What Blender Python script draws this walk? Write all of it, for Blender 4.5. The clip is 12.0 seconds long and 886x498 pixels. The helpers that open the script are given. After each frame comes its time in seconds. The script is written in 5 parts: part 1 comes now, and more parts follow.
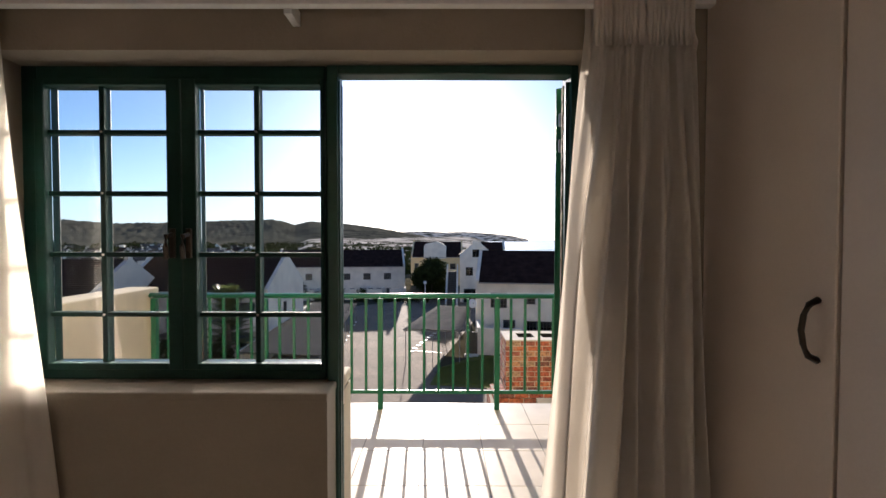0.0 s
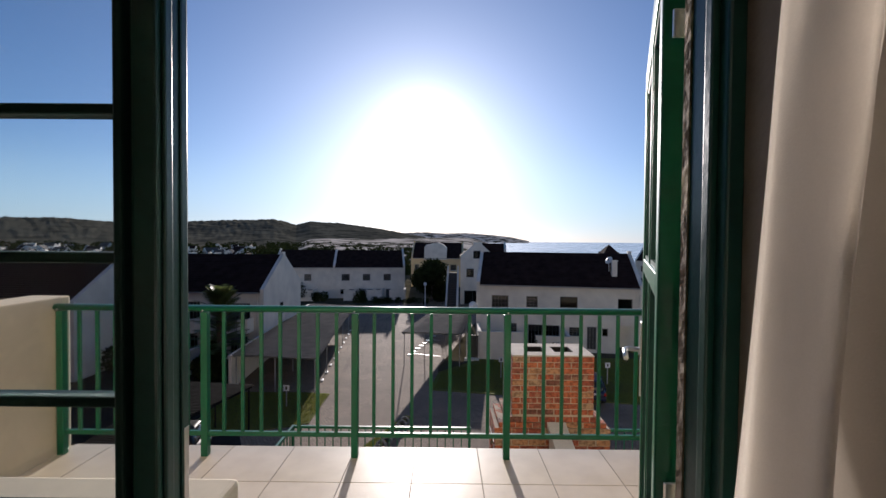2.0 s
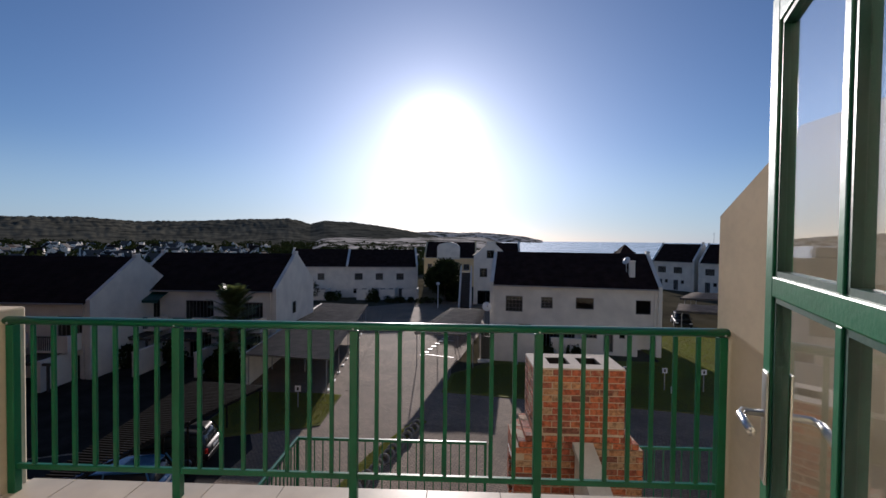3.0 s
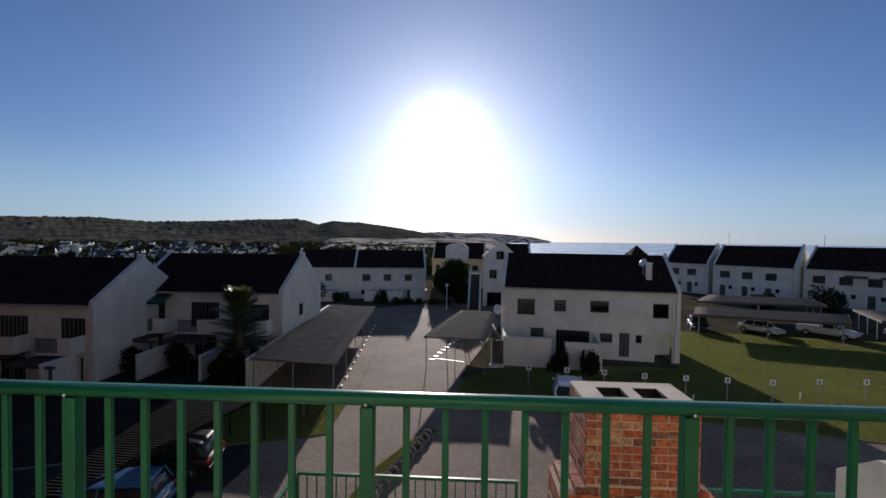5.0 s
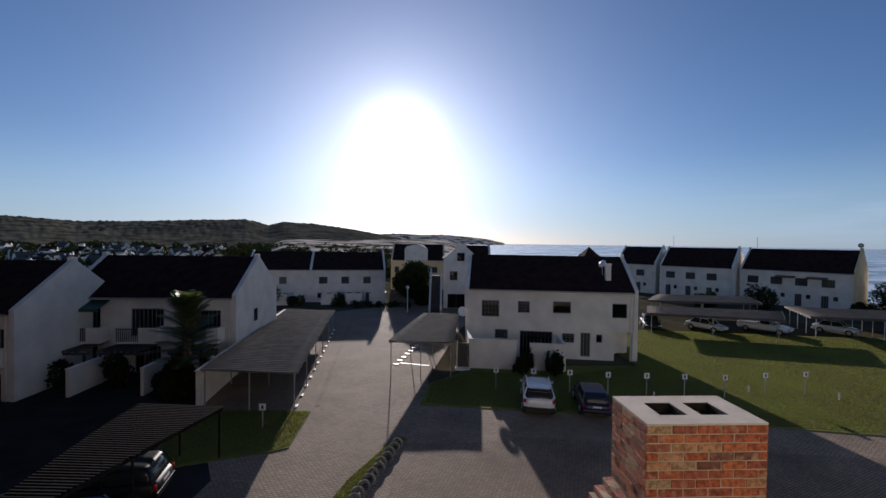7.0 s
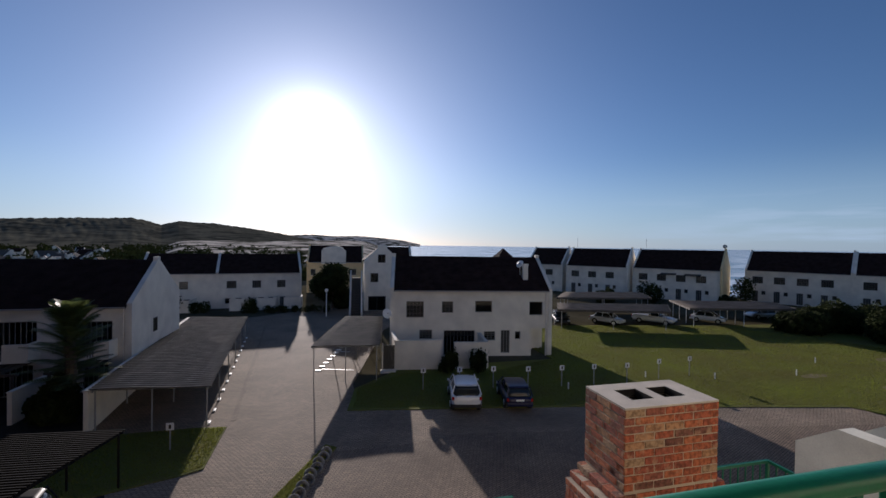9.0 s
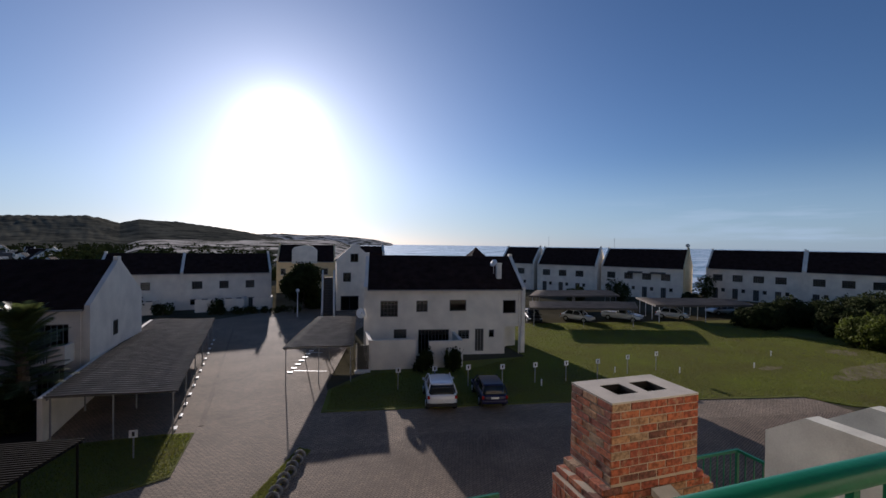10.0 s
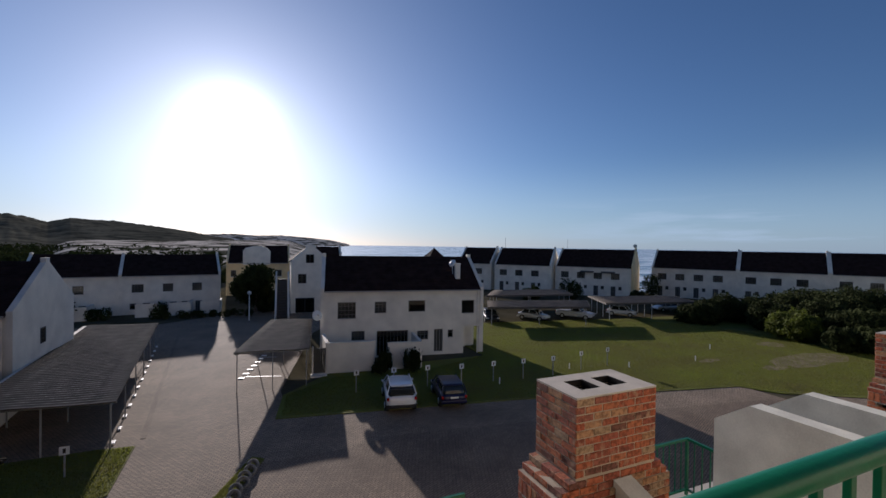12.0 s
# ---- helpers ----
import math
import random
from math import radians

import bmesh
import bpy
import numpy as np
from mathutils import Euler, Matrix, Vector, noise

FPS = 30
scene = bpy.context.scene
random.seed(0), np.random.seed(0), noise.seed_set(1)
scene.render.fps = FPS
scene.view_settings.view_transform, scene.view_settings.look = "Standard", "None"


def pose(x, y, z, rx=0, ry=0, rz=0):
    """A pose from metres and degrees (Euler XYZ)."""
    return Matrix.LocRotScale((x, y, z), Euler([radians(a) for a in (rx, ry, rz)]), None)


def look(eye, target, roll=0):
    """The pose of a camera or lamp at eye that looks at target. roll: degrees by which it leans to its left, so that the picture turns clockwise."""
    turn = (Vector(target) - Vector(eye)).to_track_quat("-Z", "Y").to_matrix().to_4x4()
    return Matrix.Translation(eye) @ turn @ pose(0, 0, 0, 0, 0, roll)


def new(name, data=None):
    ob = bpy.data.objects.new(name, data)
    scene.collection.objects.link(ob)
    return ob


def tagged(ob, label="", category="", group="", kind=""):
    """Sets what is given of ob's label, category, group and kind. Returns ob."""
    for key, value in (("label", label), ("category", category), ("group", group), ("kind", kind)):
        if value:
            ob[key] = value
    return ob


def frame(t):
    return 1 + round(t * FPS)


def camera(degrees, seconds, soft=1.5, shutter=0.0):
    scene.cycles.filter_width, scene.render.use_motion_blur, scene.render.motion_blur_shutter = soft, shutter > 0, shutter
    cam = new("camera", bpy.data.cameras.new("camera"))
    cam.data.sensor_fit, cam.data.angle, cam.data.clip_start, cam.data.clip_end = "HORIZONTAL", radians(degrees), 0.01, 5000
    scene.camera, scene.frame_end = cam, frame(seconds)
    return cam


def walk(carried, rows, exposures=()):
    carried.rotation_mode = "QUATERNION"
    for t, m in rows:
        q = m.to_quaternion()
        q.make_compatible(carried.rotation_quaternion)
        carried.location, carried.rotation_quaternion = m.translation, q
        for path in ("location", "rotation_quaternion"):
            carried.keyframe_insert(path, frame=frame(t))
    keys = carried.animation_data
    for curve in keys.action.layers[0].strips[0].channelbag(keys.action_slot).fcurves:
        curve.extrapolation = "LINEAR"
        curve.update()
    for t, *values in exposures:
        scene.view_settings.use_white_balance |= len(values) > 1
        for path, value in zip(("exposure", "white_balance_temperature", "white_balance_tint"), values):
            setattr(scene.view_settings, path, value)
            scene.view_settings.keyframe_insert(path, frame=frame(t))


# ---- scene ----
cam = camera(92.5, 12.0)
# the film camera stops down as it walks out of the room
EXPOSURES = [(0.0, 1.2, 5600, 15), (0.5, 1.15, 5600, 15), (1.0, 0.95, 5500, 16), (1.8, 0.5, 5450, 17), (2.2, 0.32, 5400, 17), (2.6, 0.15, 5400, 18), (3.5, 0.1, 5450, 18), (12.0, 0.08, 5400, 18)]
PATH = [
    (0, (0.827, -2.486, 1.466), (0.821, -0.486, 1.419), 0.1),
    (0.5, (0.843, -2.32, 1.457), (0.835, -0.321, 1.412), 0.2),
    (1, (0.842, -2.103, 1.452), (0.833, -0.104, 1.406), 0.4),
    (1.5, (0.843, -1.88, 1.44), (0.837, 0.12, 1.397), 0.2),
    (2, (0.866, -1.638, 1.44), (0.856, 0.361, 1.398), 0.5),
    (2.5, (0.866, -1.42, 1.447), (0.834, 0.58, 1.405), 0.6),
    (3, (0.841, -1.152, 1.458), (0.77, 0.846, 1.412), 0.6),
    (3.6, (0.828, -0.89, 1.462), (0.729, 1.107, 1.426), 0.4),
    (5.3, (0.487, -0.045, 1.49), (0.381, 1.951, 1.445), 0.7),
    (5.5, (0.416, 0.047, 1.481), (0.312, 2.044, 1.442), 0.6),
    (6, (0.26, 0.226, 1.481), (0.177, 2.224, 1.44), 0.8),
    (6.5, (0.061, 0.385, 1.465), (0.061, 2.385, 1.428), 0.8),
    (8.5, (-0.759, 0.483, 1.448), (-0.348, 2.440, 1.427), 0.9),
    (9, (-0.871, 0.518, 1.443), (-0.378, 2.456, 1.422), 0.8),
    (9.5, (-0.979, 0.520, 1.443), (-0.429, 2.443, 1.420), 0.8),
    (10, (-1.030, 0.583, 1.434), (-0.412, 2.485, 1.411), 0.8),
    (10.5, (-1.032, 0.641, 1.411), (-0.324, 2.512, 1.390), 0.7),
    (11, (-1.075, 0.643, 1.416), (-0.318, 2.494, 1.398), 0.7),
    (11.5, (-1.084, 0.663, 1.414), (-0.301, 2.503, 1.394), 0.7),
    (12, (-1.089, 0.681, 1.406), (-0.286, 2.512, 1.389), 0.8),
]
walk(cam, [(t, look(eye, target, roll)) for t, eye, target, roll in PATH], EXPOSURES)

# ---- light ----
SUN_AZ, SUN_EL = radians(-3.05), radians(13.6)
world = bpy.data.worlds.new("sky")
scene.world = world
world.use_nodes = True
wn = world.node_tree
sky = wn.nodes.new("ShaderNodeTexSky")
sky.sky_type = "NISHITA"
sky.sun_disc = False
sky.sun_elevation = SUN_EL
sky.sun_rotation = SUN_AZ
sky.altitude = 10
sky.air_density = 0.9
sky.dust_density = 0.4
sky.ozone_density = 3.0
bgn = wn.nodes["Background"]
bgn.inputs["Strength"].default_value = 0.066
# thin low cloud over the sea
gco = wn.nodes.new("ShaderNodeTexCoord")
gmp = wn.nodes.new("ShaderNodeMapping")
gmp.inputs["Scale"].default_value = (3.0, 3.0, 26.0)
gno = wn.nodes.new("ShaderNodeTexNoise")
gno.inputs["Scale"].default_value, gno.inputs["Detail"].default_value = 1.6, 7
wn.links.new(gco.outputs["Generated"], gmp.inputs["Vector"])
wn.links.new(gmp.outputs["Vector"], gno.inputs["Vector"])
gra = wn.nodes.new("ShaderNodeValToRGB")
gra.color_ramp.elements[0].position, gra.color_ramp.elements[1].position = 0.48, 0.75
wn.links.new(gno.outputs["Fac"], gra.inputs["Fac"])
gsp = wn.nodes.new("ShaderNodeSeparateXYZ")
wn.links.new(gco.outputs["Generated"], gsp.inputs["Vector"])
band = wn.nodes.new("ShaderNodeValToRGB")
for pos, val in ((0.0, 0.0), (0.02, 1.0), (0.075, 0.8), (0.11, 0.0)):
    e = band.color_ramp.elements.new(pos) if pos not in (0.0,) else band.color_ramp.elements[0]
    e.position, e.color = pos, (val, val, val, 1)
band.color_ramp.elements[-1].color = (0, 0, 0, 1)
wn.links.new(gsp.outputs["Z"], band.inputs["Fac"])
side = wn.nodes.new("ShaderNodeMapRange")
side.inputs["From Min"].default_value, side.inputs["From Max"].default_value = 0.55, 0.85
wn.links.new(gsp.outputs["X"], side.inputs["Value"])
mul = wn.nodes.new("ShaderNodeMath")
mul.operation = "MULTIPLY"
wn.links.new(gra.outputs["Color"], mul.inputs[0])
wn.links.new(band.outputs["Color"], mul.inputs[1])
mul2 = wn.nodes.new("ShaderNodeMath")
mul2.operation = "MULTIPLY"
wn.links.new(mul.outputs[0], mul2.inputs[0])
wn.links.new(side.outputs["Result"], mul2.inputs[1])
mixc = wn.nodes.new("ShaderNodeMix")
mixc.data_type = "RGBA"
mixc.inputs["B"].default_value = (7.6, 8.3, 8.6, 1)
wn.links.new(mul2.outputs[0], mixc.inputs["Factor"])
wn.links.new(sky.outputs["Color"], mixc.inputs["A"])
# pale sea haze along the horizon
haze = wn.nodes.new("ShaderNodeMapRange")
haze.interpolation_type = "SMOOTHERSTEP"
haze.inputs["From Min"].default_value, haze.inputs["From Max"].default_value = 0.0, 0.22
haze.inputs["To Min"].default_value, haze.inputs["To Max"].default_value = 0.55, 0.0
wn.links.new(gsp.outputs["Z"], haze.inputs["Value"])
hmix = wn.nodes.new("ShaderNodeMix")
hmix.data_type = "RGBA"
hmix.inputs["B"].default_value = (5.4, 7.0, 7.8, 1)
wn.links.new(haze.outputs["Result"], hmix.inputs["Factor"])
wn.links.new(mixc.outputs["Result"], hmix.inputs["A"])
# the bright aureole round the sun, drawn down into the sea haze
nrm = wn.nodes.new("ShaderNodeVectorMath")
nrm.operation = "NORMALIZE"
wn.links.new(gco.outputs["Generated"], nrm.inputs[0])
glow = None
for lift, power, gain in ((0.0, 420.0, 18.0), (0.0, 90.0, 1.6), (-3.0, 10.0, 2.2), (-8.0, 55.0, 2.2)):
    el = SUN_EL + radians(lift)
    dotn = wn.nodes.new("ShaderNodeVectorMath")
    dotn.operation = "DOT_PRODUCT"
    dotn.inputs[1].default_value = (math.sin(SUN_AZ) * math.cos(el), math.cos(SUN_AZ) * math.cos(el), math.sin(el))
    wn.links.new(nrm.outputs["Vector"], dotn.inputs[0])
    pw = wn.nodes.new("ShaderNodeMath")
    pw.operation = "POWER"
    pw.use_clamp = True
    pw.inputs[1].default_value = power
    wn.links.new(dotn.outputs["Value"], pw.inputs[0])
    ga = wn.nodes.new("ShaderNodeMath")
    ga.operation = "MULTIPLY_ADD"
    ga.inputs[1].default_value = gain
    ga.inputs[2].default_value = 0.0
    wn.links.new(pw.outputs[0], ga.inputs[0])
    if glow is not None:
        wn.links.new(glow, ga.inputs[2])
    glow = ga.outputs[0]
gcol = wn.nodes.new("ShaderNodeVectorMath")
gcol.operation = "SCALE"
gcol.inputs[0].default_value = (1.0, 0.96, 0.9)
wn.links.new(glow, gcol.inputs["Scale"])
gadd = wn.nodes.new("ShaderNodeVectorMath")
gadd.operation = "ADD"
wn.links.new(hmix.outputs["Result"], gadd.inputs[0])
wn.links.new(gcol.outputs["Vector"], gadd.inputs[1])
wn.links.new(gadd.outputs["Vector"], bgn.inputs["Color"])
sun_data = bpy.data.lights.new("sun", "SUN")
sun_data.energy, sun_data.angle, sun_data.color = 5.0, radians(0.6), (1.0, 0.83, 0.62)
sun = new("sun", sun_data)
sun_dir = Vector((math.sin(SUN_AZ) * math.cos(SUN_EL), math.cos(SUN_AZ) * math.cos(SUN_EL), math.sin(SUN_EL)))
sun.matrix_world = look(sun_dir * 60, (0, 0, 0))


# ---- materials ----
def shade(name, color, rough=0.7, metal=0.0, vary=0.15, scale=3.0, fine=60.0, bump=0.15, tint=None, coat=0.0, trans=0.0, sheen=0.0, spec=0.5, ends=(0.42, 0.88), leaf=0.0):
    """A surface with colour variation at two scales and fine relief."""
    m = bpy.data.materials.new(name)
    m.use_nodes = True
    nt = m.node_tree
    b = nt.nodes["Principled BSDF"]
    b.inputs["Roughness"].default_value = rough
    b.inputs["Metallic"].default_value = metal
    b.inputs["Specular IOR Level"].default_value = spec
    b.inputs["Coat Weight"].default_value = coat
    b.inputs["Transmission Weight"].default_value = trans
    b.inputs["Sheen Weight"].default_value = sheen
    co = nt.nodes.new("ShaderNodeTexCoord")
    n1 = nt.nodes.new("ShaderNodeTexNoise")
    n1.inputs["Scale"].default_value = scale
    n1.inputs["Detail"].default_value = 6
    n2 = nt.nodes.new("ShaderNodeTexNoise")
    n2.inputs["Scale"].default_value = fine
    n2.inputs["Detail"].default_value = 4
    nt.links.new(co.outputs["Object"], n1.inputs["Vector"])
    nt.links.new(co.outputs["Object"], n2.inputs["Vector"])
    add = nt.nodes.new("ShaderNodeMath")
    add.operation = "MULTIPLY_ADD"
    add.inputs[1].default_value = 0.35
    nt.links.new(n2.outputs["Fac"], add.inputs[0])
    nt.links.new(n1.outputs["Fac"], add.inputs[2])
    ramp = nt.nodes.new("ShaderNodeValToRGB")
    second = tint or tuple(c * (1 - 2.2 * vary) for c in color)
    ramp.color_ramp.elements[0].position, ramp.color_ramp.elements[1].position = ends
    ramp.color_ramp.elements[0].color = (*second, 1)
    ramp.color_ramp.elements[1].color = (*(min(1, c * (1 + 0.4 * vary)) for c in color), 1)
    nt.links.new(add.outputs[0], ramp.inputs["Fac"])
    nt.links.new(ramp.outputs["Color"], b.inputs["Base Color"])
    if bump:
        bp = nt.nodes.new("ShaderNodeBump")
        bp.inputs["Strength"].default_value = bump
        bp.inputs["Distance"].default_value = 0.02
        nt.links.new(n2.outputs["Fac"], bp.inputs["Height"])
        nt.links.new(bp.outputs["Normal"], b.inputs["Normal"])
    if leaf:
        # light that passes through thin leaves or cloth
        tl = nt.nodes.new("ShaderNodeBsdfTranslucent")
        nt.links.new(ramp.outputs["Color"], tl.inputs["Color"])
        mx = nt.nodes.new("ShaderNodeMixShader")
        mx.inputs["Fac"].default_value = leaf
        nt.links.new(b.outputs["BSDF"], mx.inputs[1])
        nt.links.new(tl.outputs["BSDF"], mx.inputs[2])
        nt.links.new(mx.outputs["Shader"], nt.nodes["Material Output"].inputs["Surface"])
    return m


def pieces(name, colors, rough=0.85, fine=40.0, bump=0.3, wear=(0.42, 0.4, 0.38), grain=26, bloom=None):
    """Pieces whose colour differs from object to object."""
    m = shade(name, colors[0], rough, fine=fine, bump=bump)
    nt = m.node_tree
    b = nt.nodes["Principled BSDF"]
    info = nt.nodes.new("ShaderNodeObjectInfo")
    ramp = nt.nodes.new("ShaderNodeValToRGB")
    ramp.color_ramp.interpolation = "CONSTANT"
    while len(ramp.color_ramp.elements) < len(colors):
        ramp.color_ramp.elements.new(0.5)
    for i, c in enumerate(colors):
        ramp.color_ramp.elements[i].position = i / len(colors)
        ramp.color_ramp.elements[i].color = (*c, 1)
    nt.links.new(info.outputs["Random"], ramp.inputs["Fac"])
    mix = nt.nodes.new("ShaderNodeMix")
    mix.data_type, mix.blend_type = "RGBA", "MULTIPLY"
    mix.inputs["Factor"].default_value = 0.8
    n = nt.nodes.new("ShaderNodeTexNoise")
    n.inputs["Scale"].default_value = grain
    n.inputs["Detail"].default_value = 8
    co = nt.nodes.new("ShaderNodeTexCoord")
    nt.links.new(co.outputs["Object"], n.inputs["Vector"])
    r2 = nt.nodes.new("ShaderNodeValToRGB")
    r2.color_ramp.elements[0].position, r2.color_ramp.elements[1].position = 0.36, 0.62
    r2.color_ramp.elements[0].color = (*wear, 1)
    nt.links.new(n.outputs["Fac"], r2.inputs["Fac"])
    nt.links.new(ramp.outputs["Color"], mix.inputs["A"])
    nt.links.new(r2.outputs["Color"], mix.inputs["B"])
    out = mix.outputs["Result"]
    if bloom:
        # pale lime bloom and kiss marks on some bricks
        n3 = nt.nodes.new("ShaderNodeTexNoise")
        n3.inputs["Scale"].default_value, n3.inputs["Detail"].default_value = 11.0, 5
        shift = nt.nodes.new("ShaderNodeVectorMath")
        shift.operation = "ADD"
        nt.links.new(co.outputs["Object"], shift.inputs[0])
        spread = nt.nodes.new("ShaderNodeMath")
        spread.operation = "MULTIPLY"
        spread.inputs[1].default_value = 37.0
        nt.links.new(info.outputs["Random"], spread.inputs[0])
        nt.links.new(spread.outputs[0], shift.inputs[1])
        nt.links.new(shift.outputs["Vector"], n3.inputs["Vector"])
        nt.links.new(shift.outputs["Vector"], n.inputs["Vector"])
        r3 = nt.nodes.new("ShaderNodeValToRGB")
        r3.color_ramp.elements[0].position, r3.color_ramp.elements[1].position = 0.57, 0.7
        r3.color_ramp.elements[1].color = (0.75, 0.75, 0.75, 1)
        nt.links.new(n3.outputs["Fac"], r3.inputs["Fac"])
        pale = nt.nodes.new("ShaderNodeMix")
        pale.data_type = "RGBA"
        pale.inputs["B"].default_value = (*bloom, 1)
        nt.links.new(r3.outputs["Color"], pale.inputs["Factor"])
        nt.links.new(out, pale.inputs["A"])
        out = pale.outputs["Result"]
    nt.links.new(out, b.inputs["Base Color"])
    return m


def glass(name, color=(0.95, 0.98, 0.97), ior=1.45):
    m = bpy.data.materials.new(name)
    m.use_nodes = True
    b = m.node_tree.nodes["Principled BSDF"]
    b.inputs["Base Color"].default_value = (*color, 1)
    b.inputs["Roughness"].default_value = 0.02
    b.inputs["Transmission Weight"].default_value = 1.0
    b.inputs["IOR"].default_value = ior
    return m


def paving(name, c1, c2, mortar, w, h, rot):
    """Concrete block paving: bond, joints, stains."""
    m = shade(name, c1, 0.85, bump=0.0, spec=0.15)
    nt = m.node_tree
    b = nt.nodes["Principled BSDF"]
    old = b.inputs["Base Color"].links[0].from_socket
    co = nt.nodes.new("ShaderNodeTexCoord")
    mp = nt.nodes.new("ShaderNodeMapping")
    mp.inputs["Rotation"].default_value[2] = rot
    nt.links.new(co.outputs["Object"], mp.inputs["Vector"])
    br = nt.nodes.new("ShaderNodeTexBrick")
    br.inputs["Color1"].default_value, br.inputs["Color2"].default_value = (*c1, 1), (*c2, 1)
    br.inputs["Mortar"].default_value = (*mortar, 1)
    br.inputs["Scale"].default_value = 1.0
    br.inputs["Brick Width"].default_value, br.inputs["Row Height"].default_value = w, h
    br.inputs["Mortar Size"].default_value = 0.012
    nt.links.new(mp.outputs["Vector"], br.inputs["Vector"])
    n = nt.nodes.new("ShaderNodeTexNoise")
    n.inputs["Scale"].default_value, n.inputs["Detail"].default_value = 0.35, 8
    nt.links.new(co.outputs["Object"], n.inputs["Vector"])
    r = nt.nodes.new("ShaderNodeValToRGB")
    r.color_ramp.elements[0].position, r.color_ramp.elements[1].position = 0.3, 0.7
    r.color_ramp.elements[0].color, r.color_ramp.elements[1].color = (0.72, 0.7, 0.68, 1), (1.05, 1.03, 1.0, 1)
    nt.links.new(n.outputs["Fac"], r.inputs["Fac"])
    mix = nt.nodes.new("ShaderNodeMix")
    mix.data_type, mix.blend_type = "RGBA", "MULTIPLY"
    mix.inputs["Factor"].default_value = 1.0
    nt.links.new(br.outputs["Color"], mix.inputs["A"])
    nt.links.new(r.outputs["Color"], mix.inputs["B"])
    nt.links.new(mix.outputs["Result"], b.inputs["Base Color"])
    bp = nt.nodes.new("ShaderNodeBump")
    bp.inputs["Strength"].default_value, bp.inputs["Distance"].default_value = 0.5, 0.015
    bp.invert = True
    nt.links.new(br.outputs["Fac"], bp.inputs["Height"])
    nt.links.new(bp.outputs["Normal"], b.inputs["Normal"])
    return m


# room wall paint darkened: the shade of the backlit inner face is in it
FRONT_WALL = shade("backlit_wall_paint", (0.29, 0.245, 0.19), 0.8, vary=0.06, scale=2, fine=90, bump=0.12)
PLASTER_IN = shade("cream_wall_paint", (0.7, 0.63, 0.55), 0.75, vary=0.05, scale=2, fine=90, bump=0.12)
BACK_WALL = shade("pale_wall_paint", (0.64, 0.59, 0.53), 0.8, vary=0.06)
PLASTER_OUT = shade("buff_plaster", (0.62, 0.54, 0.4), 0.85, vary=0.09, scale=2.5, fine=28, bump=0.03)
WHITE_WALL = shade("white_masonry_paint", (0.78, 0.725, 0.625), 0.85, vary=0.09, scale=0.8, fine=14, bump=0.2)
CREAM_WALL = shade("yellow_masonry_paint", (0.72, 0.56, 0.3), 0.8, vary=0.07, scale=0.8, fine=14, bump=0.2)
STUCCO = shade("weathered_pale_plaster", (0.66, 0.66, 0.59), 0.9, vary=0.14, scale=2.2, fine=50, bump=0.08)
GREEN = shade("green_gloss_paint", (0.006, 0.12, 0.052), 0.36, vary=0.1, scale=6, fine=70, bump=0.05, coat=0.15, spec=0.4)
GREEN_DARK = shade("dark_green_gloss_paint", (0.007, 0.058, 0.042), 0.4, vary=0.12, scale=6, fine=60, bump=0.05, coat=0.12)
# darker copy of the door green, with the window's backlit shade in it
BACKLIT_GREEN = shade("backlit_green_paint", (0.004, 0.032, 0.023), 0.55, vary=0.12, scale=6, fine=60, bump=0.08, spec=0.25)
PEELED = shade("peeled_timber", (0.5, 0.4, 0.24), 0.9, scale=7, fine=40, bump=0.5, tint=(0.16, 0.11, 0.06), ends=(0.7, 0.8))
GLASS = glass("clear_glass")
HOUSE_GLASS = glass("window_glass", (0.25, 0.28, 0.29), 1.3)
BARS = shade("grey_painted_bars", (0.3, 0.28, 0.25), 0.6, bump=0.05)
WINDOW_FRAME = shade("dark_painted_timber", (0.045, 0.045, 0.042), 0.5, bump=0.05)
ROOF = shade("black_roof_tile", (0.03, 0.018, 0.016), 0.95, vary=0.22, scale=1.5, fine=9, bump=0.6, spec=0.06)
TILE = pieces("cream_floor_tile", [(0.62, 0.54, 0.42), (0.6, 0.52, 0.41), (0.64, 0.56, 0.45)], 0.35, fine=70, bump=0.04, wear=(0.86, 0.84, 0.82), grain=5)
GROUT = shade("grey_grout", (0.3, 0.26, 0.21), 0.95)
FABRIC = shade("cream_curtain_cloth", (0.86, 0.82, 0.76), 0.9, vary=0.04, scale=4, fine=400, bump=0.2, sheen=0.2, leaf=0.62)
METAL = shade("brushed_steel", (0.7, 0.7, 0.68), 0.28, metal=1.0, vary=0.05)
DARK_METAL = shade("bronze_metal", (0.06, 0.05, 0.04), 0.4, metal=0.8)
WHITE_PAINT = shade("white_painted_metal", (0.75, 0.75, 0.73), 0.5, vary=0.06)
CABINET = shade("cream_cabinet_board", (0.7, 0.61, 0.53), 0.55, vary=0.04, scale=2, fine=120, bump=0.04)
CARPET = shade("brown_floor_tile", (0.34, 0.28, 0.22), 0.5, vary=0.06)
CONCRETE = shade("pale_concrete", (0.5, 0.46, 0.4), 0.9, vary=0.12, scale=4, fine=50, bump=0.4)
BRICK = pieces("red_face_brick", [(0.4, 0.105, 0.045), (0.46, 0.15, 0.06), (0.32, 0.085, 0.045), (0.44, 0.24, 0.12), (0.42, 0.12, 0.05), (0.19, 0.075, 0.05), (0.46, 0.14, 0.055), (0.3, 0.1, 0.06), (0.4, 0.27, 0.16)], wear=(0.3, 0.25, 0.22), grain=24, bloom=(0.4, 0.26, 0.16), bump=0.6)
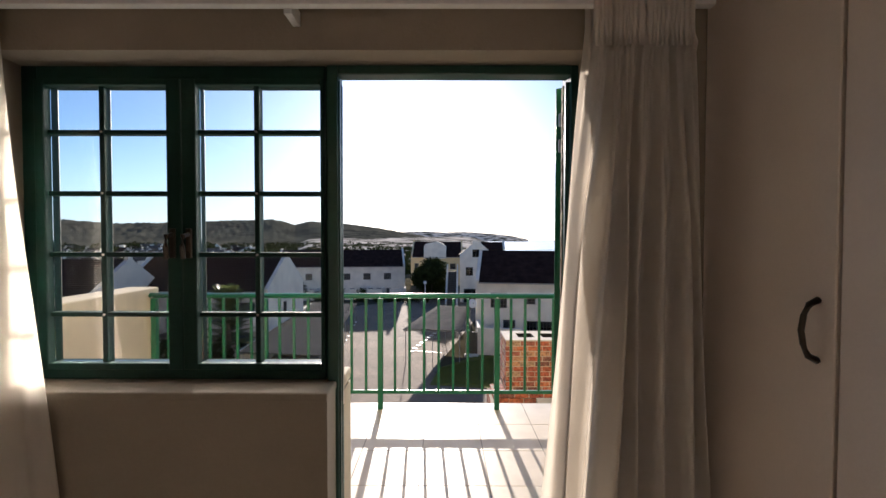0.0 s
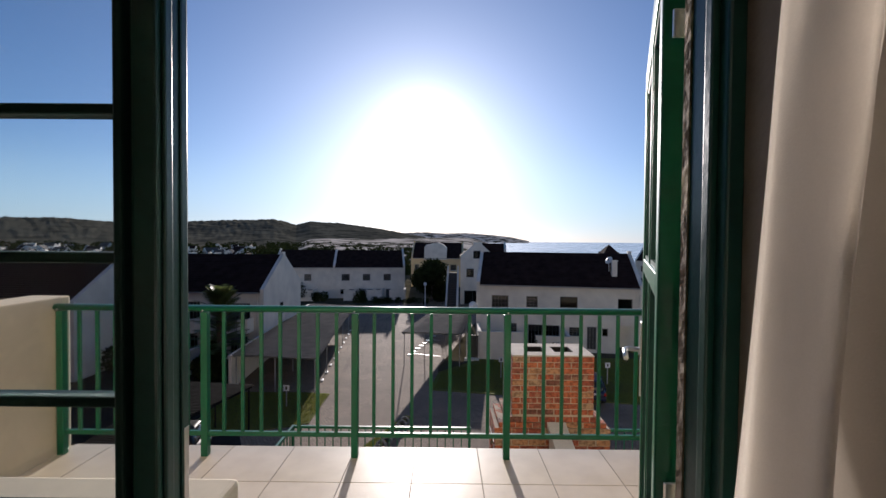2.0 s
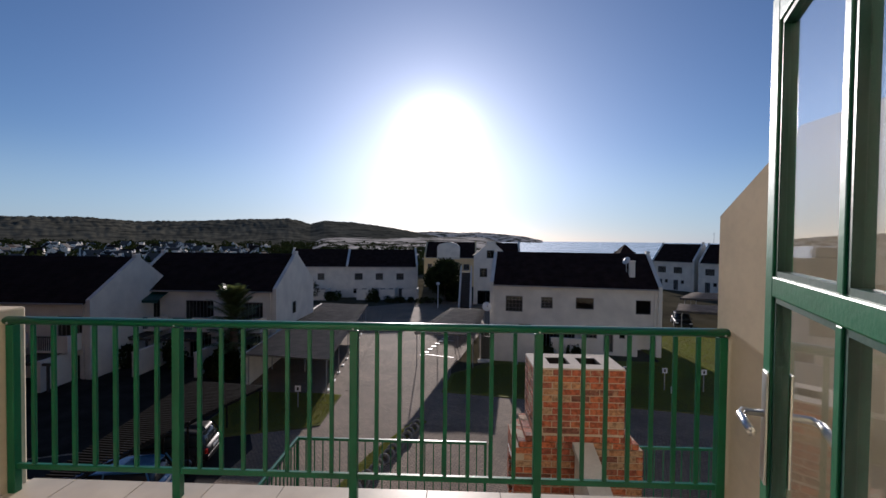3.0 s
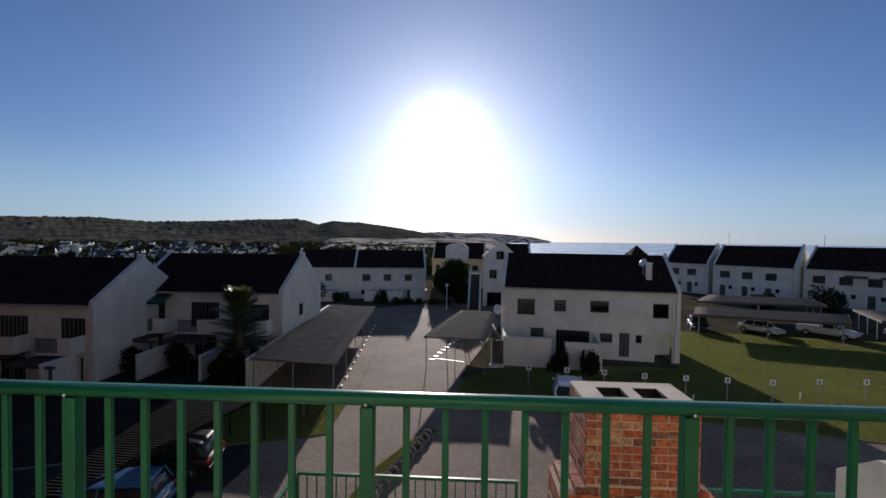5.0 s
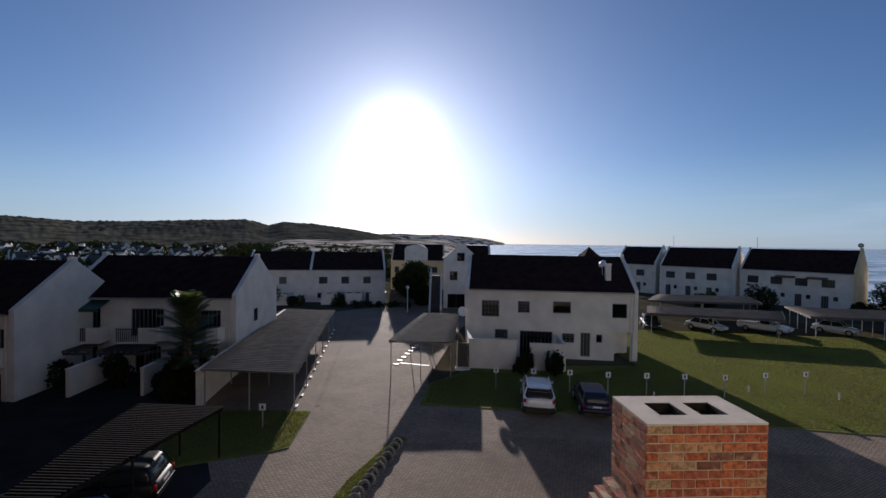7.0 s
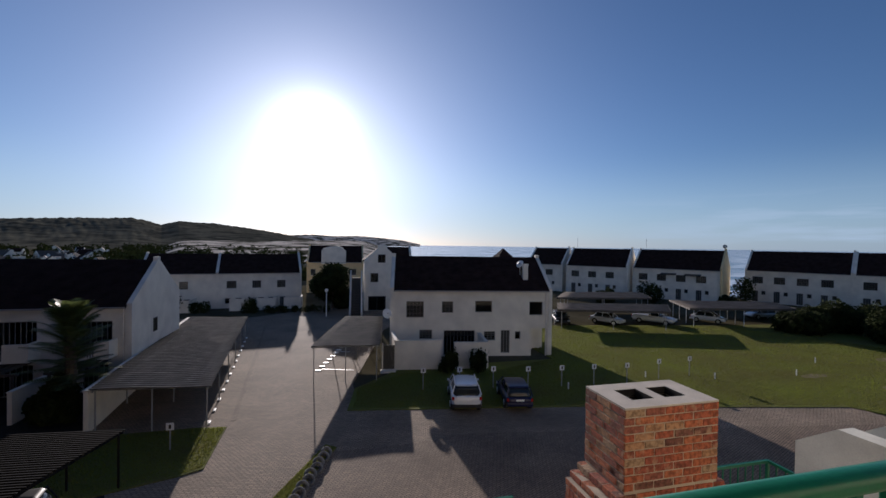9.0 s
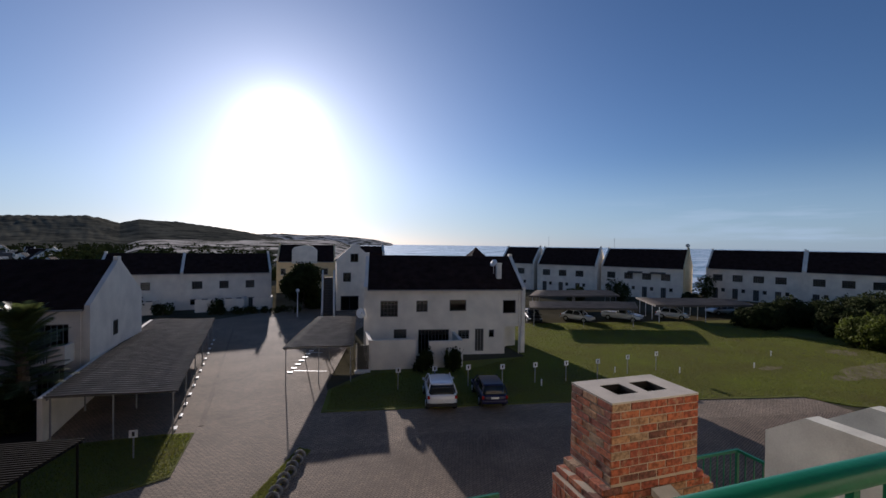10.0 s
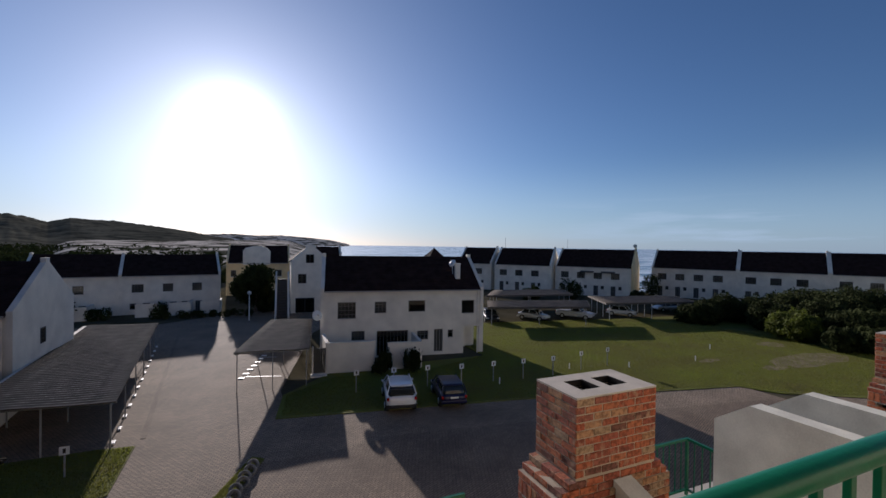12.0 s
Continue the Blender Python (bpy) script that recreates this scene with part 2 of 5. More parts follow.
# near-black surface of the unseen block that holds back sky light
BLOCKER_DARK = shade("dark_sky_blocker", (0.05, 0.035, 0.03), 0.9, vary=0.2, scale=2, fine=20, bump=0.3, spec=0.1)
MORTAR = shade("brick_mortar", (0.46, 0.39, 0.3), 0.95, fine=80, bump=0.5)
SOOT = shade("soot", (0.015, 0.013, 0.012), 0.95)
SHEET = shade("weathered_fibre_cement", (0.085, 0.074, 0.063), 0.85, vary=0.22, scale=1.2, fine=20, bump=0.2)
STEEL = shade("painted_steel_post", (0.35, 0.34, 0.32), 0.5, vary=0.1)
TAN_SHEET = shade("sunburnt_fibre_cement", (0.17, 0.135, 0.1), 0.85, vary=0.2, scale=0.8, fine=14, bump=0.2)
SLAT = shade("dark_stained_slat", (0.022, 0.02, 0.018), 0.9, vary=0.2, scale=5, fine=40, bump=0.2, spec=0.08)
TIMBER = shade("weathered_timber", (0.085, 0.07, 0.057), 0.8, vary=0.15, scale=5, fine=40, bump=0.3)
GRASS = shade("grass_lawn", (0.15, 0.17, 0.03), 0.9, scale=0.3, fine=12, bump=0.5, tint=(0.13, 0.115, 0.04), spec=0.1)
BLADE = shade("grass_blade", (0.18, 0.21, 0.03), 0.6, scale=0.25, fine=3, bump=0.0, tint=(0.15, 0.135, 0.04), spec=0.2, leaf=0.5)
PAVING = paving("concrete_block_paving", (0.36, 0.285, 0.21), (0.26, 0.21, 0.158), (0.09, 0.075, 0.06), 0.22, 0.11, 0.2)
PAVING_WARM = paving("tan_block_paving", (0.295, 0.23, 0.17), (0.215, 0.17, 0.13), (0.09, 0.075, 0.058), 0.22, 0.11, -0.4)
TAR = shade("old_tar", (0.032, 0.031, 0.03), 0.9, vary=0.2, scale=0.8, fine=40, bump=0.5, spec=0.1)
EARTH = shade("bare_ground", (0.1, 0.09, 0.06), 0.95, vary=0.2, scale=0.2, fine=3, bump=0.5, spec=0.0)
BUSH = shade("leaf_green", (0.11, 0.135, 0.018), 0.7, vary=0.3, scale=1.0, fine=6, bump=0.0, spec=0.12, leaf=0.4)
BUSH_DARK = shade("dark_leaf_green", (0.042, 0.052, 0.016), 0.8, vary=0.35, scale=0.8, fine=6, bump=0.0, spec=0.05, leaf=0.15)
PALM_LEAF = shade("palm_leaf_green", (0.13, 0.16, 0.05), 0.5, vary=0.3, scale=1.5, fine=6, bump=0.0, spec=0.35, leaf=0.4)
# near-black so the deep shade of the yards is in the colour
SHADED_GROUND = shade("shade_darkened_ground", (0.034, 0.03, 0.025), 0.95, vary=0.25, scale=0.8, fine=8, bump=0.5, spec=0.05)
BARK = shade("rough_bark", (0.13, 0.1, 0.07), 0.95, vary=0.2, scale=8, fine=30, bump=0.8)
HILL = shade("coastal_scrub", (0.13, 0.122, 0.09), 0.95, scale=0.035, fine=0.2, bump=0.0, tint=(0.042, 0.043, 0.036), spec=0.0, ends=(0.5, 0.8))
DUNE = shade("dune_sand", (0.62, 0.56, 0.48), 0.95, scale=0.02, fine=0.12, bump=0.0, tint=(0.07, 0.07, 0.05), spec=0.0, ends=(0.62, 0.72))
RUBBER = shade("black_rubber", (0.02, 0.02, 0.02), 0.8, bump=0.1)
TYRE = shade("faded_painted_rubber", (0.2, 0.2, 0.19), 0.85, vary=0.35, scale=6, bump=0.2)
CAR_WHITE = shade("white_car_paint", (0.72, 0.73, 0.74), 0.25, vary=0.02, bump=0.0, coat=1.0)
CAR_SILVER = shade("silver_car_paint", (0.42, 0.43, 0.43), 0.3, metal=0.5, vary=0.02, bump=0.0, coat=1.0)
CAR_NAVY = shade("navy_car_paint", (0.012, 0.013, 0.05), 0.3, vary=0.02, bump=0.0, coat=0.3, spec=0.3)
CAR_BLACK = shade("black_car_paint", (0.01, 0.01, 0.011), 0.45, vary=0.02, bump=0.0, coat=0.1, spec=0.3)
CAR_BLUE = shade("blue_car_paint", (0.03, 0.12, 0.25), 0.25, vary=0.02, bump=0.0, coat=1.0)
CAR_GLASS = shade("tinted_car_glass", (0.02, 0.025, 0.028), 0.05, vary=0.02, bump=0.0)
RED_LENS = shade("red_lamp_lens", (0.4, 0.02, 0.015), 0.2, bump=0.0)
CLEAR_LENS = shade("clear_lamp_lens", (0.7, 0.7, 0.7), 0.1, bump=0.0)
SEA = shade("sea_water", (0.1, 0.16, 0.2), 0.26, vary=0.1, scale=0.02, fine=0.5, bump=0.1, spec=1.0)
snt = SEA.node_tree
snt.nodes["Bump"].inputs["Distance"].default_value = 0.25
sco = snt.nodes.new("ShaderNodeTexCoord")
smp = snt.nodes.new("ShaderNodeMapping")
smp.inputs["Rotation"].default_value[2] = radians(27)
smp.inputs["Scale"].default_value = (0.012, 0.05, 1.0)
sno = snt.nodes.new("ShaderNodeTexNoise")
sno.inputs["Scale"].default_value, sno.inputs["Detail"].default_value = 1.0, 9
sno.inputs["Roughness"].default_value = 0.65
snt.links.new(sco.outputs["Object"], smp.inputs["Vector"])
snt.links.new(smp.outputs["Vector"], sno.inputs["Vector"])
# foam white spread beyond the breakers, painting the sun's glitter as well
sra = snt.nodes.new("ShaderNodeValToRGB")
sra.color_ramp.elements[0].position, sra.color_ramp.elements[1].position = 0.44, 0.54
snt.links.new(sno.outputs["Fac"], sra.inputs["Fac"])
smx = snt.nodes.new("ShaderNodeMix")
smx.data_type = "RGBA"
smx.inputs["B"].default_value = (0.75, 0.78, 0.8, 1)
sb = snt.nodes["Principled BSDF"]
snt.links.new(sb.inputs["Base Color"].links[0].from_socket, smx.inputs["A"])
snt.links.new(sra.outputs["Color"], smx.inputs["Factor"])
snt.links.new(smx.outputs["Result"], sb.inputs["Base Color"])


# ---- building blocks ----
def thing(name, label, category, group="", kind="", m=None):
    ob = new(name)
    if m is not None:
        ob.matrix_world = m
    return tagged(ob, label, category, group, kind)


def mesh_of(name, bm, material, smooth=False):
    me = bpy.data.meshes.new(name)
    bmesh.ops.recalc_face_normals(bm, faces=bm.faces[:])
    for f in bm.faces:
        f.smooth = smooth
    bm.to_mesh(me)
    bm.free()
    me.materials.append(material)
    return me


def part(name, bm, material, parent, label="", smooth=False):
    ob = new(name, mesh_of(name, bm, material, smooth))
    ob.parent = parent
    return tagged(ob, label)


def solid(name, bm, material, label, category, kind="structure", smooth=False, group=""):
    return tagged(new(name, mesh_of(name, bm, material, smooth)), label, category, group, kind)


def box(bm, x0, x1, y0, y1, z0, z1, m=None, bevel=0.0):
    """A box with edges eased by bevel."""
    vs = [bm.verts.new((x, y, z)) for x in (x0, x1) for y in (y0, y1) for z in (z0, z1)]
    fs = [bm.faces.new([vs[i] for i in q]) for q in ((0, 1, 3, 2), (4, 6, 7, 5), (0, 4, 5, 1), (2, 3, 7, 6), (0, 2, 6, 4), (1, 5, 7, 3))]
    if bevel:
        es = list({e for f in fs for e in f.edges})
        r = bmesh.ops.bevel(bm, geom=es, offset=bevel, segments=2, affect="EDGES", profile=0.5)
        vs = list({v for f in r["faces"] for v in f.verts} | {v for v in vs if v.is_valid})
    if m is not None:
        bmesh.ops.transform(bm, matrix=m, verts=vs)
    return bm


def boxes(*dims, bevel=0.0):
    bm = bmesh.new()
    for d in dims:
        box(bm, *d, bevel=bevel)
    return bm


def prism(bm, outline, a, b, axis="x"):
    """Extrudes a closed outline of pairs from a to b along an axis."""
    def at(p, s):
        return {"x": (s, p[0], p[1]), "y": (p[0], s, p[1]), "z": (p[0], p[1], s)}[axis]
    lo = [bm.verts.new(at(p, a)) for p in outline]
    hi = [bm.verts.new(at(p, b)) for p in outline]
    n = len(outline)
    bm.faces.new(lo[::-1])
    bm.faces.new(hi)
    for i in range(n):
        bm.faces.new((lo[i], lo[(i + 1) % n], hi[(i + 1) % n], hi[i]))
    return bm


def tube(bm, points, radius, sides=8, squash=1.0):
    """A round bar along points; radius may be a list."""
    rings = []
    pts = [Vector(p) for p in points]
    for i, p in enumerate(pts):
        d = (pts[min(i + 1, len(pts) - 1)] - pts[max(i - 1, 0)]).normalized()
        side = d.cross(Vector((0, 0, 1)) if abs(d.z) < 0.95 else Vector((0, 1, 0))).normalized()
        up = side.cross(d)
        r = radius[i] if isinstance(radius, (list, tuple)) else radius
        rings.append([bm.verts.new(p + side * math.cos(k * math.tau / sides) * r + up * math.sin(k * math.tau / sides) * r * squash) for k in range(sides)])
    for a, b in zip(rings, rings[1:]):
        for k in range(sides):
            bm.faces.new((a[k], a[(k + 1) % sides], b[(k + 1) % sides], b[k]))
    bm.faces.new(rings[0][::-1])
    bm.faces.new(rings[-1])
    return bm


def pierced(bm, u0, u1, z0, z1, v0, v1, holes):
    """A wall of thickness v0..v1 with rectangular openings (u0, u1, z0, z1)."""
    us = sorted({u0, u1, *(c for h in holes for c in h[:2])})
    zs = sorted({z0, z1, *(c for h in holes for c in h[2:4])})
    for a, b in zip(us, us[1:]):
        run = None
        for c, d in zip(zs, zs[1:]):
            mu, mz = (a + b) / 2, (c + d) / 2
            if any(h[0] < mu < h[1] and h[2] < mz < h[3] for h in holes):
                if run:
                    box(bm, a, b, v0, v1, *run)
                run = None
            else:
                run = (run[0], d) if run else (c, d)
        if run:
            box(bm, a, b, v0, v1, *run)
    return bm


def polygon(name, pts, z, material, label, category, thick=0.05, kind="structure"):
    bm = bmesh.new()
    prism(bm, pts, z - thick, z, "z")
    return solid(name, bm, material, label, category, kind)


GZ = -8.2

# ---- the room ----
IN, OUT = -1.16, -0.96
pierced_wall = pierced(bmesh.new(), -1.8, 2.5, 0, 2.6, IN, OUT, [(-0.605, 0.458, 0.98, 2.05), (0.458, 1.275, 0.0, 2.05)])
wall_front = solid("wall_front", pierced_wall, FRONT_WALL, "painted wall with a window and a balcony door, coloured dark for its backlit side", "wall")
solid("wall_left", boxes((-1.98, -1.8, -5.2, OUT, 0, 2.6)), PLASTER_IN, "cream painted side wall of the bedroom", "wall")
solid("wall_right", boxes((2.3, 2.5, -5.2, IN - 0.003, 0, 2.6)), PLASTER_IN, "cream painted side wall of the bedroom", "wall")
solid("wall_back", boxes((-1.98, 2.5, -5.4, -5.2, 0, 2.6)), BACK_WALL, "pale painted back wall of the bedroom", "wall")
solid("floor", boxes((-1.98, 2.5, -5.4, OUT, -0.25, 0)), CARPET, "beige bedroom floor", "floor")
solid("ceiling", boxes((-1.98, 2.5, -5.4, OUT, 2.6, 2.75)), PLASTER_IN, "plain cream ceiling", "ceiling")
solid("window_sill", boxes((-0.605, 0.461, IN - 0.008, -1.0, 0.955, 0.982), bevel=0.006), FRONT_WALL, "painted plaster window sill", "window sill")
# facade on the balcony side, set 3 mm proud
facade = pierced(bmesh.new(), -1.98, 2.27, 0.0, 3.0, OUT + 0.003, OUT + 0.02, [(-0.605, 0.458, 0.955, 2.05), (0.458, 1.275, 0.0, 2.05)])
solid("wall_facade", facade, PLASTER_OUT, "buff plastered outer wall behind the balcony", "wall")
solid("wall_ledge", boxes((-1.69, 0.452, OUT + 0.022, -0.8, 0.0, 0.9)), PLASTER_OUT, "thick buff plaster wall under the window", "wall")
solid("outer_sill", boxes((-1.69, 0.452, OUT + 0.022, -0.785, 0.903, 0.953), bevel=0.01), PLASTER_OUT, "buff plaster outer window sill", "window sill")

# window with two casements of small panes
F0, F1 = -1.055, -0.985
W0, W1 = -1.048, -0.985
win = thing("window_1", "green timber window of small panes beside the door, coloured darker as backlit", "window", kind="structure")
part("window_frame", boxes((-0.603, -0.552, W0, W1, 0.984, 2.048), (0.425, 0.456, W0, W1, 0.984, 2.048), (-0.552, 0.425, W0, W1, 2.003, 2.048), (-0.552, 0.425, W0, W1, 0.984, 1.018), bevel=0.005), BACKLIT_GREEN, win)
ZB = (1.042, 1.206, 1.411, 1.619, 1.826, 1.98)
for us in ((-0.518, -0.332, -0.107), (-0.008, 0.192, 0.41)):
    a, b = us[0] - 0.033 if us[0] < -0.1 else us[0] - 0.048, us[2] + (0.048 if us[0] < -0.1 else 0.014)
    c0, c1 = W0 - 0.012, W1 - 0.012
    sash = part("casement", boxes((a, us[0], c0, c1, 1.02, 2.001), (us[2], b, c0, c1, 1.02, 2.001), (us[0], us[2], c0, c1, 1.98, 2.001), (us[0], us[2], c0, c1, 1.02, 1.042), bevel=0.004), BACKLIT_GREEN, win)
    part("glazing_bar", boxes((us[1] - 0.009, us[1] + 0.009, W0 + 0.0, W0 + 0.035, 1.042, 1.98), bevel=0.003), BACKLIT_GREEN, sash)
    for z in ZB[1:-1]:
        part("glazing_bar", boxes((us[0], us[2], W0 + 0.002, W0 + 0.033, z - 0.008, z + 0.008), bevel=0.003), BACKLIT_GREEN, sash)
        part("screw", tube(bmesh.new(), [(us[1], W0 - 0.003, z), (us[1], W0 + 0.004, z)], 0.004, 6), METAL, sash)
    for u0, u1 in zip(us, us[1:]):
        for z0, z1 in zip(ZB, ZB[1:]):
            p = part("pane", boxes((u0 + 0.002, u1 - 0.002, W0 + 0.014, W0 + 0.018, z0 + 0.002, z1 - 0.002)), GLASS, sash)
            p.visible_shadow = False
    hx = us[2] + 0.022 if us[0] < -0.1 else us[0] - 0.022
    hb = boxes((hx - 0.009, hx + 0.009, W0 - 0.022, W0 - 0.011, 1.4, 1.5), bevel=0.003)
    tube(hb, [(hx, W0 - 0.02, 1.48), (hx, W0 - 0.05, 1.475), (hx, W0 - 0.055, 1.44), (hx, W0 - 0.05, 1.4)], 0.008)
    part("window_handle", hb, DARK_METAL, sash, "dark bronze casement handle")

# door frame and the open leaf
dfr = thing("door_frame", "dark green timber door frame with worn paint", "door frame", kind="structure")
part("jamb", boxes((0.432, 0.468, F0, F1 + 0.002, 0, 2.048), bevel=0.004), GREEN_DARK, dfr)
part("jamb", boxes((1.25, 1.275, F0, F1 + 0.04, 0, 2.048), bevel=0.004), GREEN_DARK, dfr, "jamb with a strip of peeling paint")
for x0, x1, y0 in ((0.467, 0.474, -1.045), (0.467, 0.471, -1.005), (1.238, 1.251, -1.035)):
    part("door_stop", boxes((x0, x1, y0, y0 + 0.018, 0.03, 2.0), bevel=0.003), GREEN_DARK, dfr)
part("peeled_strip", boxes((1.2465, 1.2515, -0.967, -0.95, 0.03, 2.01)), PEELED, dfr, "bare timber with flakes of old cream paint")
part("strike_plate", boxes((0.4675, 0.4715, -1.0, -0.988, 0.88, 1.15), bevel=0.001), METAL, dfr, "steel strike plate")
for z in (0.3, 1.0, 1.81, 1.905):
    hg = part("hinge", boxes((1.248, 1.274, -0.914, -0.908, z - 0.024, z + 0.024), bevel=0.002), METAL, dfr, "pale steel hinge")
    part("knuckle", tube(bmesh.new(), [(1.277, -0.912, z - 0.03), (1.277, -0.912, z + 0.03)], 0.006, 8), METAL, hg)
part("head", boxes((0.468, 1.25, F0, F1 - 0.012, 2.016, 2.048), bevel=0.004), GREEN_DARK, dfr)
part("threshold", boxes((0.468, 1.25, F0, F1 + 0.02, 0.0, 0.03), bevel=0.004), GREEN_DARK, dfr)
leaf = thing("door_1", "green glazed balcony door standing open outwards", "door", kind="structure", m=pose(1.281, F1 + 0.083, 0, 0, 0, 90 - 23.4))
W, T0, T1 = 0.845, 0.0, 0.042
part("stile", boxes((0.0, 0.06, T0, T1, 0.04, 2.03), bevel=0.004), GREEN, leaf)
part("stile", boxes((W - 0.06, W, T0, T1, 0.04, 2.03), bevel=0.004), GREEN, leaf)
part("top_rail", boxes((0.06, W - 0.06, T0, T1, 1.955, 2.03), bevel=0.004), GREEN, leaf)
part("mid_rail", boxes((0.06, W - 0.06, T0, T1, 1.335, 1.382), bevel=0.004), GREEN, leaf)
part("bottom_rail", boxes((0.06, W - 0.06, T0, T1, 0.04, 0.14), bevel=0.004), GREEN, leaf)
for z0, z1 in ((0.14, 1.335), (1.382, 1.955)):
    part("mullion", boxes((W / 2 - 0.012, W / 2 + 0.012, T0 + 0.002, T1 - 0.002, z0, z1), bevel=0.003), GREEN, leaf)
    for u0, u1 in ((0.06, W / 2 - 0.012), (W / 2 + 0.012, W - 0.06)):
        p = part("pane", boxes((u0, u1, 0.018, 0.023, z0, z1)), GLASS, leaf)
        p.visible_shadow = False
        part("bead", boxes((u0, u0 + 0.012, 0.006, 0.036, z0, z1), (u1 - 0.012, u1, 0.006, 0.036, z0, z1), (u0, u1, 0.006, 0.036, z0, z0 + 0.012), (u0, u1, 0.006, 0.036, z1 - 0.012, z1)), GREEN_DARK, leaf)
for s in (-1, 1):
    y0 = T1 if s > 0 else T0
    hd = boxes((W - 0.062, W - 0.022, min(y0, y0 + s * 0.006), max(y0, y0 + s * 0.006), 0.9, 1.16), bevel=0.002)
    tube(hd, [(W - 0.042, y0, 1.06), (W - 0.042, y0 + s * 0.045, 1.06), (W - 0.07, y0 + s * 0.055, 1.06), (W - 0.16, y0 + s * 0.05, 1.055)], 0.009)
    part("door_handle", hd, METAL, leaf, "brushed steel lever handle on a plate", smooth=True)


# curtains
def curtain(name, x0t, x1t, x0b, x1b, y, folds, label, seed, hem=0):
    """Cloth gathered under a heading tape; hem +1 or -1 turns the first or last edge in towards the wall."""
    rnd = random.Random(seed)
    th = thing(name, label, "curtain", "bedroom curtains")
    bm = bmesh.new()
    nu, nz, TAPE = folds * 14, 80, 2.03
    ph = [rnd.uniform(-0.8, 0.8) for _ in range(folds + 2)]
    depth = [rnd.uniform(0.55, 1.15) for _ in range(folds + 2)]
    grid = []
    for j in range(nz + 1):
        z = 0.03 + (2.25 - 0.03) * j / nz
        s = 1 - j / nz
        spread = min(1, max(0, (2.1 - z) / 1.45))
        tuck = IN - 0.03
        row = []
        for i in range(nu + 1):
            u = i / nu
            k = u * folds
            f = k % 1
            q = ph[int(k)] * (1 - f) + ph[int(k) + 1] * f
            d = depth[int(k)] * (1 - f) + depth[int(k) + 1] * f
            below = min(1, max(0, (TAPE - z) / 0.5))
            xa = x0t + (x0b - x0t) * (spread if hem > 0 else s ** 0.8)
            xb = x1t + (x1b - x1t) * (spread if hem < 0 else s ** 0.8)
            x = xa + (xb - xa) * u + 0.014 * below * math.sin(k * 2.1 + z * 2 + q)
            fold = math.sin(math.tau * (k + 0.16 * q * below) + 0.6 * below * math.sin(z * 1.7 + 2 * q))
            fine = math.sin(math.tau * 3 * k + q)
            yy = y + (0.012 + 0.034 * below * d) * fold + (0.011 * (1 - below) + 0.003) * fine + 0.004 * math.sin(9 * k + 5 * z)
            yy -= 0.012 * max(0, 1 - abs(z - TAPE) / 0.02)
            edge = max(0, 1 - (u * 9 if hem > 0 else (1 - u) * 3.5)) if hem else 0
            row.append(bm.verts.new((x, yy * (1 - edge) + tuck * edge, z)))
        grid.append(row)
    for a, b in zip(grid, grid[1:]):
        for i in range(nu):
            bm.faces.new((a[i], a[i + 1], b[i + 1], b[i]))
    cloth = part("cloth", bm, FABRIC, th, smooth=True)
    sol = cloth.modifiers.new("thickness", "SOLIDIFY")
    sol.thickness = 0.003
    for i in range(folds * 3):
        u = (i + 0.5) / (folds * 3)
        x = x0t + (x1t - x0t) * u + rnd.uniform(-0.004, 0.004)
        pleat = tube(bmesh.new(), [(x + 0.006, y - 0.02, TAPE - 0.01), (x, y - 0.03, TAPE + 0.06), (x + rnd.uniform(-0.008, 0.008), y - 0.027, 2.24)], [0.004, 0.009, 0.007], 6)
        part("pleat", pleat, FABRIC, th, "gathered pleat of the heading tape", smooth=True)
    return th


curtain("curtain", 1.25, 1.53, 1.115, 1.65, -1.24, 7, "cream curtain drawn back beside the open door", 3, 1)
curtain("curtain", -1.2, -0.525, -1.2, -0.38, -1.23, 9, "cream curtain drawn back beside the window", 5, -1)
rod = thing("curtain_rail", "slim white curtain track above the window", "curtain rail")
part("track", boxes((-1.5, 1.6, -1.262, -1.235, 2.135, 2.158), bevel=0.003), WHITE_PAINT, rod)
for x in (-1.2, 0.37, 1.45):
    part("bracket", boxes((x - 0.012, x + 0.012, -1.24, IN, 2.12, 2.165), bevel=0.003), WHITE_PAINT, rod)

# built-in wardrobe
ward = thing("wardrobe", "cream built-in wardrobe with bow handles along the bedroom wall", "wardrobe")
part("body", boxes((1.655, 2.3, -3.0, IN - 0.003, 0.0, 2.58)), CABINET, ward)
for y0, y1, hy in ((-1.615, IN - 0.006, -1.575), (-2.055, -1.625, -2.015), (-2.5, -2.065, -2.45)):
    d = part("door", boxes((1.632, 1.652, y0, y1, 0.08, 2.5), bevel=0.003), CABINET, ward)
    hb = bmesh.new()
    tube(hb, [(1.632, hy, 1.205), (1.612, hy, 1.215), (1.6, hy, 1.24), (1.595, hy, 1.271), (1.6, hy, 1.302), (1.612, hy, 1.327), (1.632, hy, 1.337)], [0.008, 0.007, 0.006, 0.006, 0.006, 0.007, 0.008], 8)
    part("handle", hb, DARK_METAL, d, "dark bronze bow handle", smooth=True)

